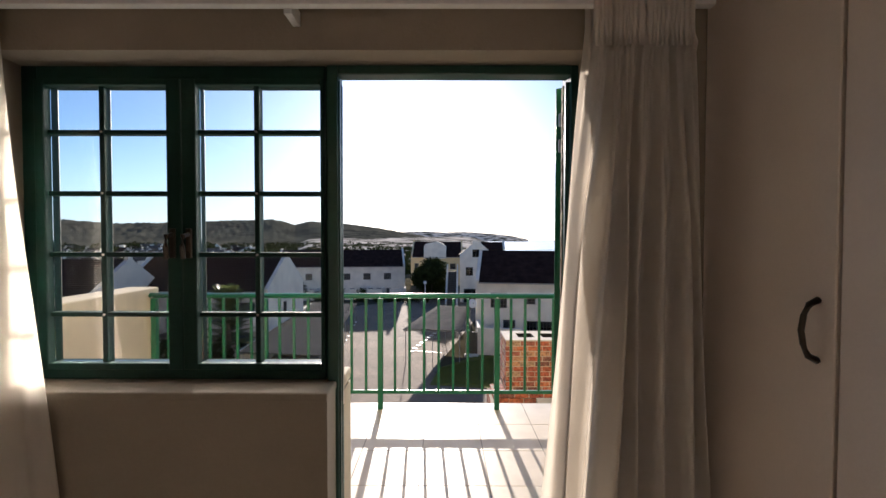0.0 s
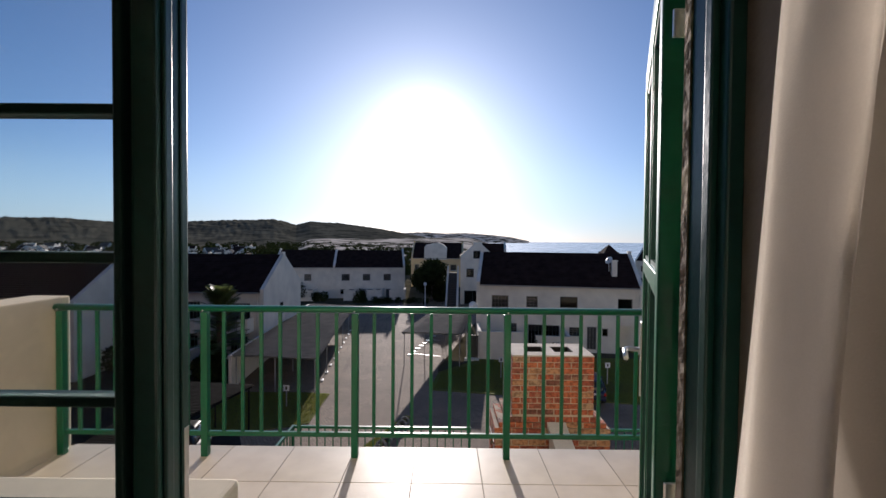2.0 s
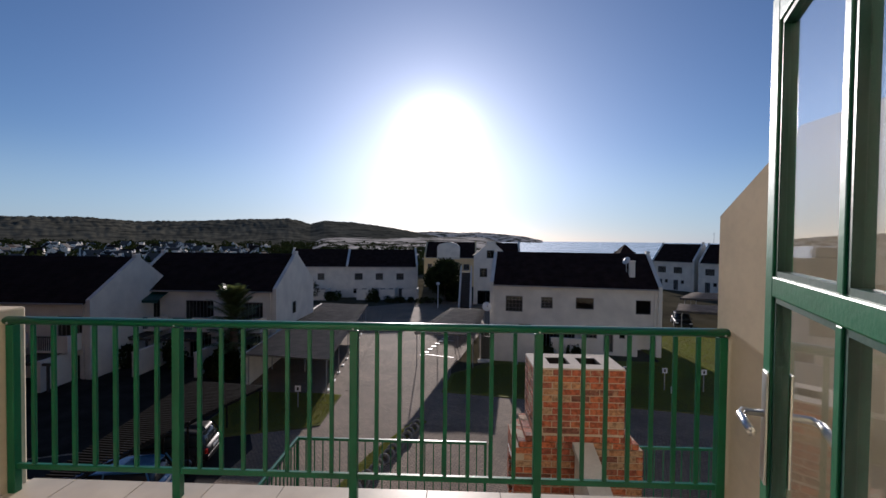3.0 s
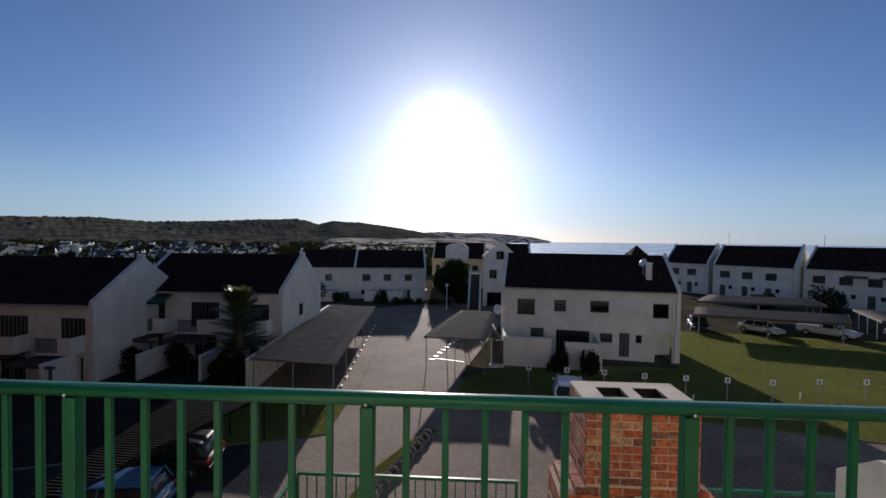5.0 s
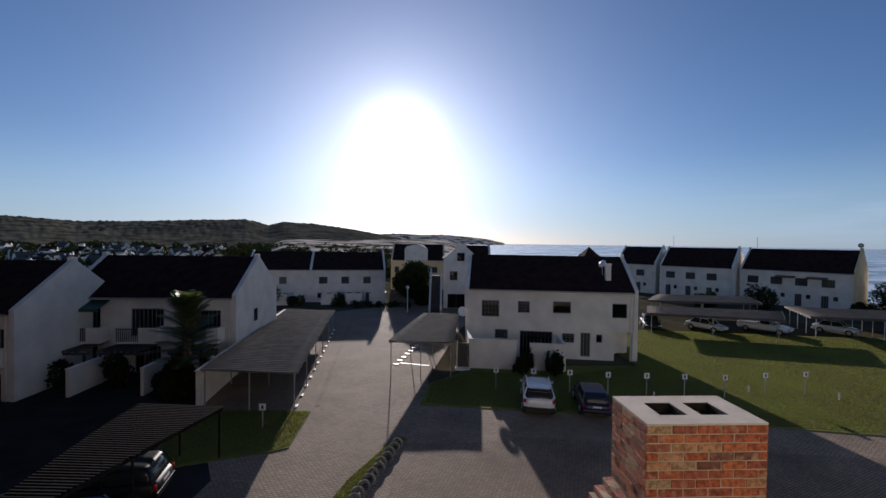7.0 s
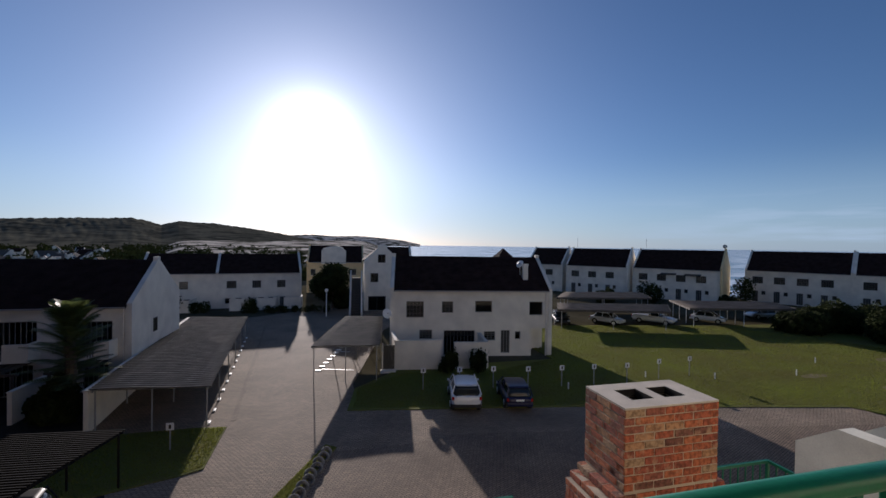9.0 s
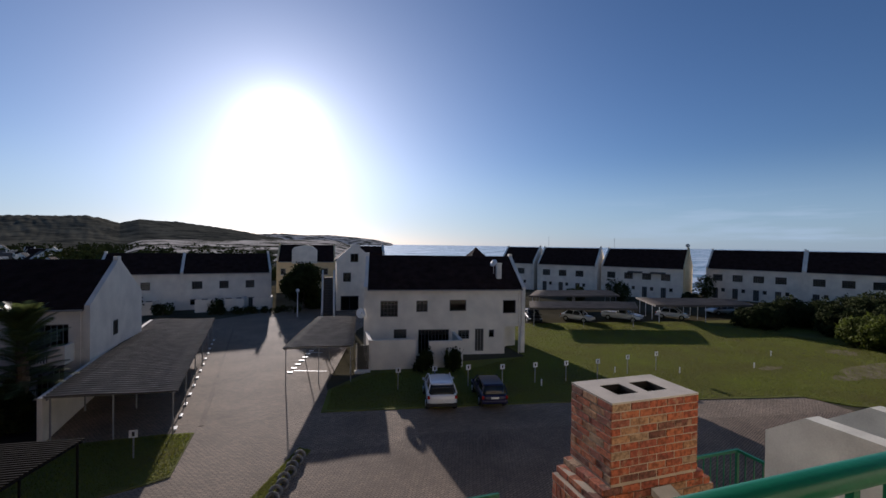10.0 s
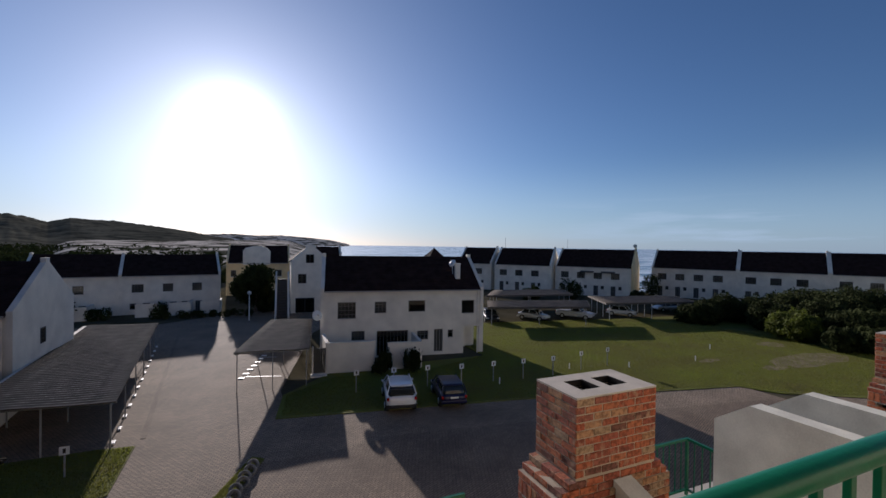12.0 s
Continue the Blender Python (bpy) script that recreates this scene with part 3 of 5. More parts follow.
# ---- the balcony ----
RY = 1.138
solid("balcony_slab", boxes((-1.98, 2.5, OUT + 0.02, 1.275, -0.3, -0.012)), PLASTER_OUT, "balcony slab with a buff plaster edge", "balcony")
solid("balcony_wall_left", boxes((-1.95, -1.69, OUT + 0.02, 1.24, -0.012, 1.04), bevel=0.012), PLASTER_OUT, "low buff plaster wall closing the balcony", "wall")
bm = bmesh.new()
prism(bm, [(OUT + 0.02, -0.012), (1.22, -0.012), (1.22, 1.6), (0.68, 1.95), (OUT + 0.02, 1.95)], 2.27, 2.5, "x")
solid("balcony_wall_right", bm, PLASTER_OUT, "buff plaster privacy wall with a sloping top", "wall")
rail = thing("balcony_railing", "green painted steel balcony railing", "railing")
tr = bmesh.new()
tube(tr, [(-1.69, RY, 0.978), (2.27, RY, 0.978)], 0.034, 14, 0.64)
part("top_rail", tr, GREEN, rail, smooth=True)
part("bottom_rail", boxes((-1.69, 2.27, RY - 0.012, RY + 0.012, 0.135, 0.165), bevel=0.003), GREEN, rail)
POSTS = (-1.66, -0.71, 0.28, 1.28, 2.245)
for x in POSTS:
    part("post", boxes((x - 0.022, x + 0.022, RY - 0.022, RY + 0.022, 0.0, 0.955), bevel=0.004), GREEN, rail)
for x in POSTS:
    bolt = bmesh.new()
    bmesh.ops.create_uvsphere(bolt, u_segments=8, v_segments=6, radius=0.006, matrix=pose(x, RY - 0.033, 0.968))
    part("bolt", bolt, METAL, rail, "small steel bolt head", smooth=True)
for a, b in zip(POSTS, POSTS[1:]):
    for i in range(1, 8):
        x = a + (b - a) * i / 8
        part("baluster", boxes((x - 0.011, x + 0.011, RY - 0.008, RY + 0.008, 0.165, 0.955), bevel=0.002), GREEN, rail)

# ---- ground ----
def smooth_step(a, b, x):
    t = min(1, max(0, (x - a) / (b - a)))
    return t * t * (3 - 2 * t)


bm = bmesh.new()
rings = [0, 8, 20, 40, 70, 100, 125, 150, 200, 300, 450, 700]
steps = 96
rows_ = []
for r in rings:
    row = []
    for k in range(steps):
        az = math.tau * k / steps
        x, y = r * math.sin(az), r * math.cos(az)
        drop = smooth_step(108, 150, r) * smooth_step(0.06, 0.2, ((az + math.pi) % math.tau) - math.pi)
        row.append(bm.verts.new((x, y, GZ - 9 * drop)) if r else None)
    rows_.append(row)
centre = bm.verts.new((0, 0, GZ))
for k in range(steps):
    bm.faces.new((centre, rows_[1][k], rows_[1][(k + 1) % steps]))
for a, b in zip(rows_[1:], rows_[2:]):
    for k in range(steps):
        bm.faces.new((a[k], b[k], b[(k + 1) % steps], a[(k + 1) % steps]))
solid("ground", bm, EARTH, "dark bare ground reaching the shore", "ground", smooth=True)
bm = bmesh.new()
for a, b, c, d in (((-4800, 1300), (4800, 1300), (4800, 4950), (-4800, 4950)), ((-40, 100), (4800, -1500), (4800, 1300), (-40, 1300))):
    bm.faces.new([bm.verts.new((p[0], p[1], -13.0)) for p in (a, b, c, d)])
solid("sea", bm, SEA, "rippled sea with white breakers and sun glitter painted as foam", "sea")

# paved court and lane, each lawn above it
polygon("road", [(-40, 3), (60, 3), (60, 16), (30.2, 16), (30.1, 19.3), (13.5, 23.2), (0.6, 25.2), (0.4, 30), (4.5, 48), (12, 62), (-2, 66), (-12, 58), (-30, 60), (-40, 40)], GZ + 0.03, PAVING, "grey concrete block paved court and lane", "road")
polygon("gutter", [(-6.2, 25.2), (-5.95, 25.2), (-8.35, 52.0), (-8.55, 52.0)], GZ + 0.042, PAVING_WARM, "pale concrete gutter strip along the lane", "gutter")
polygon("paved_court", [(-2.0, 5.0), (5.0, 5.0), (29, 8.0), (29.5, 17), (6, 21), (2, 20.5), (-1.0, 20.6)], GZ + 0.036, PAVING_WARM, "tan block paving in front of the flats", "pavement")
polygon("lawn", [(-0.1, 25.3), (5.3, 24.4), (13.5, 23.0), (22.4, 21.0), (29.7, 19.4), (31, 17.5), (46, 8), (120, 8), (110, 36), (58, 42), (44.5, 43.2), (26.5, 46.5), (17.0, 47), (17.2, 33), (4.3, 33), (0.5, 29)], GZ + 0.07, GRASS, "mown green lawn beside the paved court", "lawn", 0.12)
polygon("lawn", [(-6.2, 24.4), (-6.15, 20.2), (-6.9, 19.8), (-12.0, 18.1), (-12.2, 24.6), (-7.6, 24.6)], GZ + 0.07, GRASS, "shaded grass strip beside the lane", "lawn", 0.12)
polygon("lawn", [(-1.2, 21.3), (-0.7, 20.9), (-2.4, 17.0), (-4.9, 9), (-5.4, 9), (-3.0, 17.4)], GZ + 0.08, GRASS, "narrow grass island with a tyre border", "lawn", 0.12)


polygon("driveway", [(-23, 3.2), (-9.6, 3.2), (-8.4, 17.6), (-9.2, 19.0), (-23, 14.2)], GZ + 0.036, TAR, "dark tar parking bay under the slatted carport", "driveway")

# dark sheet over the paving that paints the shade of the patios
polygon("patio_ground", [(-39, 15.3), (-23.1, 14.3), (-12.1, 18.2), (-12.3, 24.7), (-13.0, 25.0), (-13.2, 31.7), (-39, 31.7)], GZ + 0.036, SHADED_GROUND, "patio garden ground with the shade put into its dark colour", "garden")

# worn bare patches in the lawn
DIRT = shade("dry_bare_soil", (0.3, 0.24, 0.17), 0.95, vary=0.25, scale=1.2, fine=9, bump=0.6, spec=0.05)
for cx, cy, rx, ry in ((43.5, 21.6, 5.0, 1.7), (37.5, 21.2, 1.6, 0.6), (46.5, 26.5, 1.5, 1.0), (34.5, 24.6, 1.2, 0.4)):
    ring = [(cx + rx * math.cos(k * math.tau / 22) * (1 + 0.35 * noise.noise(Vector((cx + k, cy, 0.5)))), cy + ry * math.sin(k * math.tau / 22) * (1 + 0.35 * noise.noise(Vector((cx, cy + k, 2.5))))) for k in range(22)]
    polygon("bare_patch", ring, GZ + 0.078, DIRT, "worn bare soil patch in the lawn", "soil", 0.03)


# ---- houses ----
def opening_set(parent, u0, u1, z0, z1, v, kind, material):
    """Frame, bars, pane and sill of one opening in a wall whose face is at depth v."""
    w = part("window" if kind != "door" else "door", boxes((u0, u0 + 0.06, v + 0.08, v + 0.14, z0, z1), (u1 - 0.06, u1, v + 0.08, v + 0.14, z0, z1), (u0 + 0.06, u1 - 0.06, v + 0.08, v + 0.14, z1 - 0.06, z1), (u0 + 0.06, u1 - 0.06, v + 0.08, v + 0.14, z0, z0 + 0.06)), material, parent)
    n = max(1, round((u1 - u0) / 0.3))
    if kind != "plain":
        bars = [(u0 + (u1 - u0) * i / n - 0.015, u0 + (u1 - u0) * i / n + 0.015, v + 0.065, v + 0.125, z0 + 0.06, z1 - 0.06) for i in range(1, n)]
        if kind == "window":
            bars += [(u0 + 0.06, u1 - 0.06, v + 0.09, v + 0.12, z0 + (z1 - z0) * f - 0.015, z0 + (z1 - z0) * f + 0.015) for f in (0.25, 0.5, 0.75)]
        for dims in bars:
            part("burglar_bar", boxes(dims), BARS, w)
    if kind == "door":
        part("panel", boxes((u0 + 0.06, u1 - 0.06, v + 0.1, v + 0.13, z0 + 0.06, z1 - 0.06)), WINDOW_FRAME, w)
    else:
        part("pane", boxes((u0 + 0.06, u1 - 0.06, v + 0.1, v + 0.106, z0 + 0.06, z1 - 0.06)), HOUSE_GLASS, w)
        part("sill", boxes((u0 - 0.05, u1 + 0.05, v - 0.05, v + 0.08, z0 - 0.07, z0)), WHITE_WALL, w)
    return w


def house(label, x, y, turn, length, depth, eave, ridge, holes=(), left_holes=(), right_holes=(), left_up=0.12, right_up=0.12, wall=WHITE_WALL, base=GZ, group="white houses", left_wall=None, right_wall=None, porch=0.0):
    """A two-storey house: front-left corner, turn in degrees, walls, openings, tiled roof and raised gables. Holes: (u0, u1, z0, z1, kind), z above the base."""
    h = thing("house", label, "house", group, m=pose(x, y, 0, 0, 0, turn))
    hs = [(a, b, base + c, base + d) for a, b, c, d, k in holes]
    part("wall", pierced(bmesh.new(), 0, length, base, eave, 0, 0.25, hs), wall, h)
    for (a, b, c, d), spec in zip(hs, holes):
        if spec[4] != "void":
            opening_set(h, a, b, c, d, 0, spec[4], BARS)
    mid = depth / 2
    for u0, u1, up, side, gw in ((-0.12, 0.18, left_up, left_holes, left_wall), (length - 0.18, length + 0.12, right_up, right_holes, right_wall)):
        bm = bmesh.new()
        k = (ridge - eave) / mid
        foot = [(porch, base), (porch, base + 2.4), (-0.1, base + 2.4)] if porch and u0 > 0 else [(-0.1, base)]
        prism(bm, foot + [(-0.1, eave + up), (mid - 0.25, ridge + up - 0.25 * k), (mid - 0.25, ridge + up + 0.12), (mid + 0.25, ridge + up + 0.12), (mid + 0.25, ridge + up - 0.25 * k), (depth + 0.1, eave + up), (depth + 0.1, base)], u0, u1, "x")
        g = part("gable", bm, gw or wall, h)
        if porch and u0 > 0:
            part("pillar", boxes((u0 - 0.1, u1, -0.1, 0.3, base, base + 2.4)), wall, h)
            part("porch_wall", boxes((u0 - 1.75, u0 - 1.6, 0.25, porch, base, base + 2.4), (u0 - 1.6, u0, porch - 0.15, porch, base, base + 2.4)), wall, h)
            part("porch_ceiling", boxes((u0 - 1.6, u0, 0.25, porch, base + 2.4, base + 2.5)), wall, h)
        out = u1 if u0 > 0 else u0
        for a, b, c, d in side:
            s = 1 if u0 > 0 else -1
            wn_ = part("window", boxes((out + s * 0.002 - (0.03 if s < 0 else 0), out + s * 0.002 + (0.03 if s > 0 else 0), a, b, base + c, base + d)), WINDOW_FRAME, g)
            part("pane", boxes((out + s * 0.034 - (0.004 if s < 0 else 0), out + s * 0.034 + (0.004 if s > 0 else 0), a + 0.05, b - 0.05, base + c + 0.05, base + d - 0.05)), HOUSE_GLASS, wn_)
    part("wall", boxes((0.18, length - 0.18, depth - 0.25, depth, base, eave)), wall, h)
    part("gutter", boxes((0.2, length - 0.2, -0.36, -0.255, eave - 0.2, eave - 0.1)), STEEL, h, "grey eaves gutter")
    part("downpipe", boxes((length - 0.45, length - 0.37, -0.09, -0.005, base, eave - 0.2)), wall, h)
    for s in (0, 1):
        # stepped tile courses above a flat underside
        n = 22
        upper = []
        for i in range(n):
            f0, f1 = i / n, (i + 1) / n
            z0 = eave - 0.1 + (ridge - eave + 0.1) * f0
            z1 = eave - 0.1 + (ridge - eave + 0.1) * f1
            upper += [(-0.25 + (mid + 0.25) * f0, z0 + 0.05), (-0.25 + (mid + 0.25) * f1, z1 + 0.02)]
        pts = upper + [(mid, ridge - 0.1), (-0.25, eave - 0.2)]
        if s:
            pts = [(depth - v, z) for v, z in pts]
        bm = prism(bmesh.new(), pts, 0.18, length - 0.18, "x")
        part("roof", bm, ROOF, h, "black tiled roof slope")
    return h


EAVE = -2.4
Wn = "window"
# the house across the court
mid_house = house("white two-storey house with a black tiled roof facing the court", 3.85, 36.6, -9.5, 13.9, 8.4, EAVE, 0.3,
    [(1.25, 2.75, 3.35, 4.75, Wn), (4.3, 5.3, 3.75, 4.75, Wn), (7.2, 8.7, 3.8, 4.8, "plain"), (12.0, 13.2, 3.55, 4.75, "plain"),
     (2.4, 3.5, 1.5, 2.3, Wn), (4.5, 7.2, 0.1, 2.25, "french"), (8.0, 9.0, 1.35, 2.15, Wn), (9.5, 10.3, 0.25, 2.25, "door"), (10.75, 11.25, 1.45, 2.15, "plain"), (12.2, 13.6, 0.0, 2.4, "void")], porch=2.6)
ch = boxes((11.7, 12.15, 1.05, 1.5, -2.2, -0.3), bevel=0.03)
box(ch, 11.66, 12.19, 1.01, 1.54, -0.3, -0.22)
part("chimney", ch, WHITE_WALL, mid_house, "white plastered chimney")
dish = bmesh.new()
bmesh.ops.create_cone(dish, segments=20, radius1=0.36, radius2=0.08, depth=0.12, matrix=pose(11.5, 1.6, -0.2, 60, 0, -50))
tube(dish, [(11.6, 1.7, -1.4), (11.53, 1.65, -0.25)], 0.025)
part("satellite_dish", dish, WHITE_PAINT, mid_house, "white satellite dish", smooth=True)

dish2 = thing("satellite_dish", "white satellite dish on the house corner", "satellite dish")
bm = bmesh.new()
bmesh.ops.create_cone(bm, segments=20, radius1=0.42, radius2=0.06, depth=0.16, matrix=pose(3.45, 36.1, -4.4, 75, 0, 20))
part("dish", bm, WHITE_PAINT, dish2, smooth=True)
part("arm", tube(bmesh.new(), [(3.45, 36.15, -4.4), (3.85, 36.5, -4.6)], 0.03), STEEL, dish2)
gate = thing("yard_gate", "dark timber gate beside the yard wall", "gate", m=pose(2.75, 32.7, GZ, 0, 0, -6))
for i in range(7):
    part("board", boxes((0.02 + 0.125 * i, 0.135 + 0.125 * i, 0, 0.04, 0.08, 1.95)), WINDOW_FRAME, gate)
part("frame", boxes((-0.1, 0.0, -0.02, 0.08, 0, 2.1)), WHITE_WALL, gate, "white gate pillar")
part("step", boxes((-0.2, 0.95, -0.7, -0.05, 0.0, 0.14), bevel=0.01), WHITE_WALL, gate)

# the terrace of houses beside the lane
HL = [(1.1, 2.6, 3.3, 4.9, "french"), (4.7, 7.0, 2.9, 4.9, "french"), (9.2, 11.0, 3.2, 4.8, "french"), (1.0, 2.4, 0.1, 2.2, "french"), (5.0, 6.8, 0.1, 2.2, "french"), (9.4, 10.8, 0.1, 2.2, "french")]
left_house = house("white two-storey terraced house with balconies and a black tiled roof", -25.6, 31.9, 0, 12.0, 8.4, EAVE - 0.32, 0.02, HL, right_holes=[(3.2, 3.9, 3.4, 4.4)], base=GZ - 0.32)
left_house_2 = house("white two-storey terraced house standing forward of its neighbour", -35.2, 26.2, 0, 11.5, 8.4, EAVE - 0.55, -0.15, HL, base=GZ - 0.55)
for hh, low, us in ((left_house, 0.32, ((0.9, 3.3), (4.4, 7.2), (9.0, 11.3))), (left_house_2, 0.55, ((0.9, 3.3), (4.4, 7.2), (8.6, 11.0)))):
    FZ = GZ - low
    for u0, u1 in us:
        bl = part("balcony", boxes((u0, u1, -1.1, -0.003, FZ + 2.6, FZ + 2.75), (u0 + 1.5, u1, -1.1, -0.95, FZ + 2.75, FZ + 3.7), (u1 - 0.15, u1, -0.95, -0.003, FZ + 2.75, FZ + 3.7)), WHITE_WALL, hh, "small white balcony with a part railing")
        part("top_rail", boxes((u0, u0 + 1.5, -1.09, -1.03, FZ + 3.6, FZ + 3.66)), WINDOW_FRAME, bl)
        for i in range(11):
            part("baluster", boxes((u0 + 0.02 + 0.14 * i, u0 + 0.06 + 0.14 * i, -1.08, -1.04, FZ + 2.75, FZ + 3.6)), WINDOW_FRAME, bl)
        pg = part("pergola", boxes((u0 - 0.3, u1 + 0.3, -2.5, -2.38, FZ + 2.2, FZ + 2.35)), TIMBER, hh, "dark timber pergola over the patio")
        for i in range(int((u1 - u0 + 0.4) / 0.42)):
            part("slat", boxes((u0 - 0.2 + 0.42 * i, u0 - 0.12 + 0.42 * i, -2.6, -0.1, FZ + 2.352, FZ + 2.5)), TIMBER, pg)
        for x in (u0 - 0.1, u1 - 0.02):
            part("post", boxes((x, x + 0.12, -2.5, -2.38, GZ, FZ + 2.198)), TIMBER, pg)
aw = prism(bmesh.new(), [(-0.003, EAVE - 0.6), (-1.2, EAVE - 1.1), (-1.2, EAVE - 1.3), (-1.18, EAVE - 1.3), (-1.18, EAVE - 1.12), (-0.003, EAVE - 0.63)], 0.5, 3.3, "x")
part("awning", aw, GREEN_DARK, left_house, "green striped awning over the upper window")


def yard_wall(pts, height, label="white plastered garden wall", gap=0.2):
    w = thing("garden_wall", label, "garden wall", "garden walls")
    for (x0, y0), (x1, y1) in zip(pts, pts[1:]):
        d = math.hypot(x1 - x0, y1 - y0)
        bm = boxes((0, d, -gap / 2, gap / 2, GZ, GZ + height), (-0.03, d + 0.03, -gap / 2 - 0.03, gap / 2 + 0.03, GZ + height, GZ + height + 0.06))
        bmesh.ops.transform(bm, matrix=pose(x0, y0, 0, 0, 0, math.degrees(math.atan2(y1 - y0, x1 - x0))), verts=bm.verts[:])
        part("panel", bm, WHITE_WALL, w)
    return w


yard_wall([(3.9, 36.0), (3.7, 32.6), (7.15, 32.1)], 2.25, "white plastered yard wall in front of the house")
yard_wall([(8.15, 32.0), (10.7, 31.6), (11.2, 35.0)], 2.05, "white plastered yard wall in front of the house")
yard_wall([(-24.6, 23.6), (-25.0, 31.5)], 1.9)
yard_wall([(-21.2, 31.5), (-21.2, 26.8)], 1.7)
yard_wall([(-17.0, 31.5), (-17.0, 27.0)], 1.7)
yard_wall([(-12.7, 25.0), (-14.6, 46.5)], 2.15, "white plastered wall along the carport")

# terrace at the end of the lane and houses behind it
FR = [(0.9, 2.1, 3.5, 4.6, Wn), (4.6, 5.7, 3.5, 4.6, Wn), (2.3, 3.2, 0.1, 2.1, "door"), (5.2, 6.0, 0.1, 2.1, "door"), (1.0, 1.7, 1.3, 2.1, "plain")]
FR2 = [(1.2, 2.5, 3.5, 4.6, Wn), (4.6, 5.8, 3.5, 4.6, Wn), (8.0, 9.2, 3.5, 4.6, Wn), (2.4, 3.2, 0.1, 2.1, "door"), (5.4, 6.2, 0.1, 2.1, "door"), (8.4, 9.2, 0.1, 2.1, "door"), (1.0, 1.7, 1.3, 2.1, "plain"), (6.8, 7.5, 1.3, 2.1, "plain")]
LOW = 0.65
house("white two-storey terraced house at the end of the lane", -26.4, 65.9, 9, 9.3, 9, EAVE - LOW, 0.35 - LOW - 0.15, FR, base=GZ - LOW)
house("white two-storey terraced house at the end of the lane", -17.2, 67.3, 9, 11.4, 9, EAVE - LOW, 0.35 - LOW - 0.15, FR2, right_up=0.3, base=GZ - LOW)
for x0 in (-22, -15.0, -11.5, -8):
    fy = 67.3 + (x0 + 17.2) * 0.158
    yard_wall([(x0, fy - 3.0), (x0 + 2.3, fy - 2.7), (x0 + 2.3, fy - 0.1)], 1.6)
hb = house("house with yellow walls and a black roof behind trees", -6.0, 86, -2, 10.5, 9, EAVE + 0.2, 0.9, [(0.6, 1.5, 3.4, 4.6, Wn), (0.7, 1.6, 0.6, 2.2, Wn), (8, 9.2, 3.4, 4.6, Wn)], wall=CREAM_WALL)
bm = bmesh.new()
prism(bm, [(2.6, -2.6), (2.6, -0.1), (3.0, 0.45), (4.2, 0.75), (5.4, 0.9), (6.4, 0.6), (7.2, -0.1), (7.2, -2.6)], -0.35, 2.5, "y")
part("dormer", bm, WHITE_WALL, hb, "white rounded dormer gable")

# tall house whose gable faces the court
gh = thing("house", "tall white house with a stepped gable and an outside stair", "house", "white houses", m=pose(3.2, 62, 0, 0, 0, -3))
bm = bmesh.new()
prism(bm, [(0, GZ), (5.0, GZ), (5.0, -0.8), (3.2, 0.8), (3.2, 1.2), (1.9, 1.2), (1.9, 0.8), (0, -0.9)], 0, 0.3, "y")
part("gable", bm, WHITE_WALL, gh)
for u in (0.0, 4.7):
    part("wall", boxes((u, u + 0.3, 0.3, 9, GZ, -1.0)), WHITE_WALL, gh)
bm = bmesh.new()
prism(bm, [(-0.2, -1.0), (2.5, 0.9), (5.2, -0.85), (5.2, -1.05), (2.5, 0.7), (-0.2, -1.2)], 0.3, 9, "y")
part("roof", bm, ROOF, gh)
bm = bmesh.new()
prism(bm, [(2.4, -1.2), (2.4, -0.1), (3.6, 1.0), (5.5, -0.1), (5.5, -1.2)], 3.0, 6.7, "x")
part("roof", bm, ROOF, gh, "black tiled cross roof")
part("gable", prism(bmesh.new(), [(2.1, -1.2), (2.1, 0.15), (3.6, 1.25), (5.7, 0.15), (5.7, -1.2)], 6.7, 7.0, "x"), WHITE_WALL, gh)
part("wall", boxes((5.0, 6.7, 2.5, 5.4, GZ, -0.2)), WHITE_WALL, gh)
for u0, u1, z0, z1 in ((1.9, 3.0, -1.3, -0.1), (0.9, 2.0, -4.1, -2.8), (0.6, 3.1, GZ + 0.05, GZ + 2.1)):
    w = part("window", boxes((u0, u1, -0.035, -0.002, z0, z1), bevel=0.01), WINDOW_FRAME, gh)
    part("pane", boxes((u0 + 0.1, (u0 + u1) / 2 - 0.04, -0.041, -0.037, z0 + 0.1, z1 - 0.1), ((u0 + u1) / 2 + 0.04, u1 - 0.1, -0.041, -0.037, z0 + 0.1, z1 - 0.1)), HOUSE_GLASS, w)
steps_ = [(-6, GZ)]
for i in range(16):
    steps_ += [(-6 + i * 0.35, GZ + 0.3 + i * 0.3), (-6 + (i + 1) * 0.35, GZ + 0.3 + i * 0.3)]
steps_ += [(-0.4, GZ)]
st = prism(bmesh.new(), steps_, -1.7, -0.5, "x")
part("outside_stair", st, TIMBER, gh, "steep outside stair")
for u in (-1.95, -0.45):
    part("stair_wall", prism(bmesh.new(), [(-6.2, GZ), (-6.2, GZ + 0.8), (-0.2, GZ + 5.8), (-0.2, GZ)], u, u + 0.2, "x"), WHITE_WALL, gh)

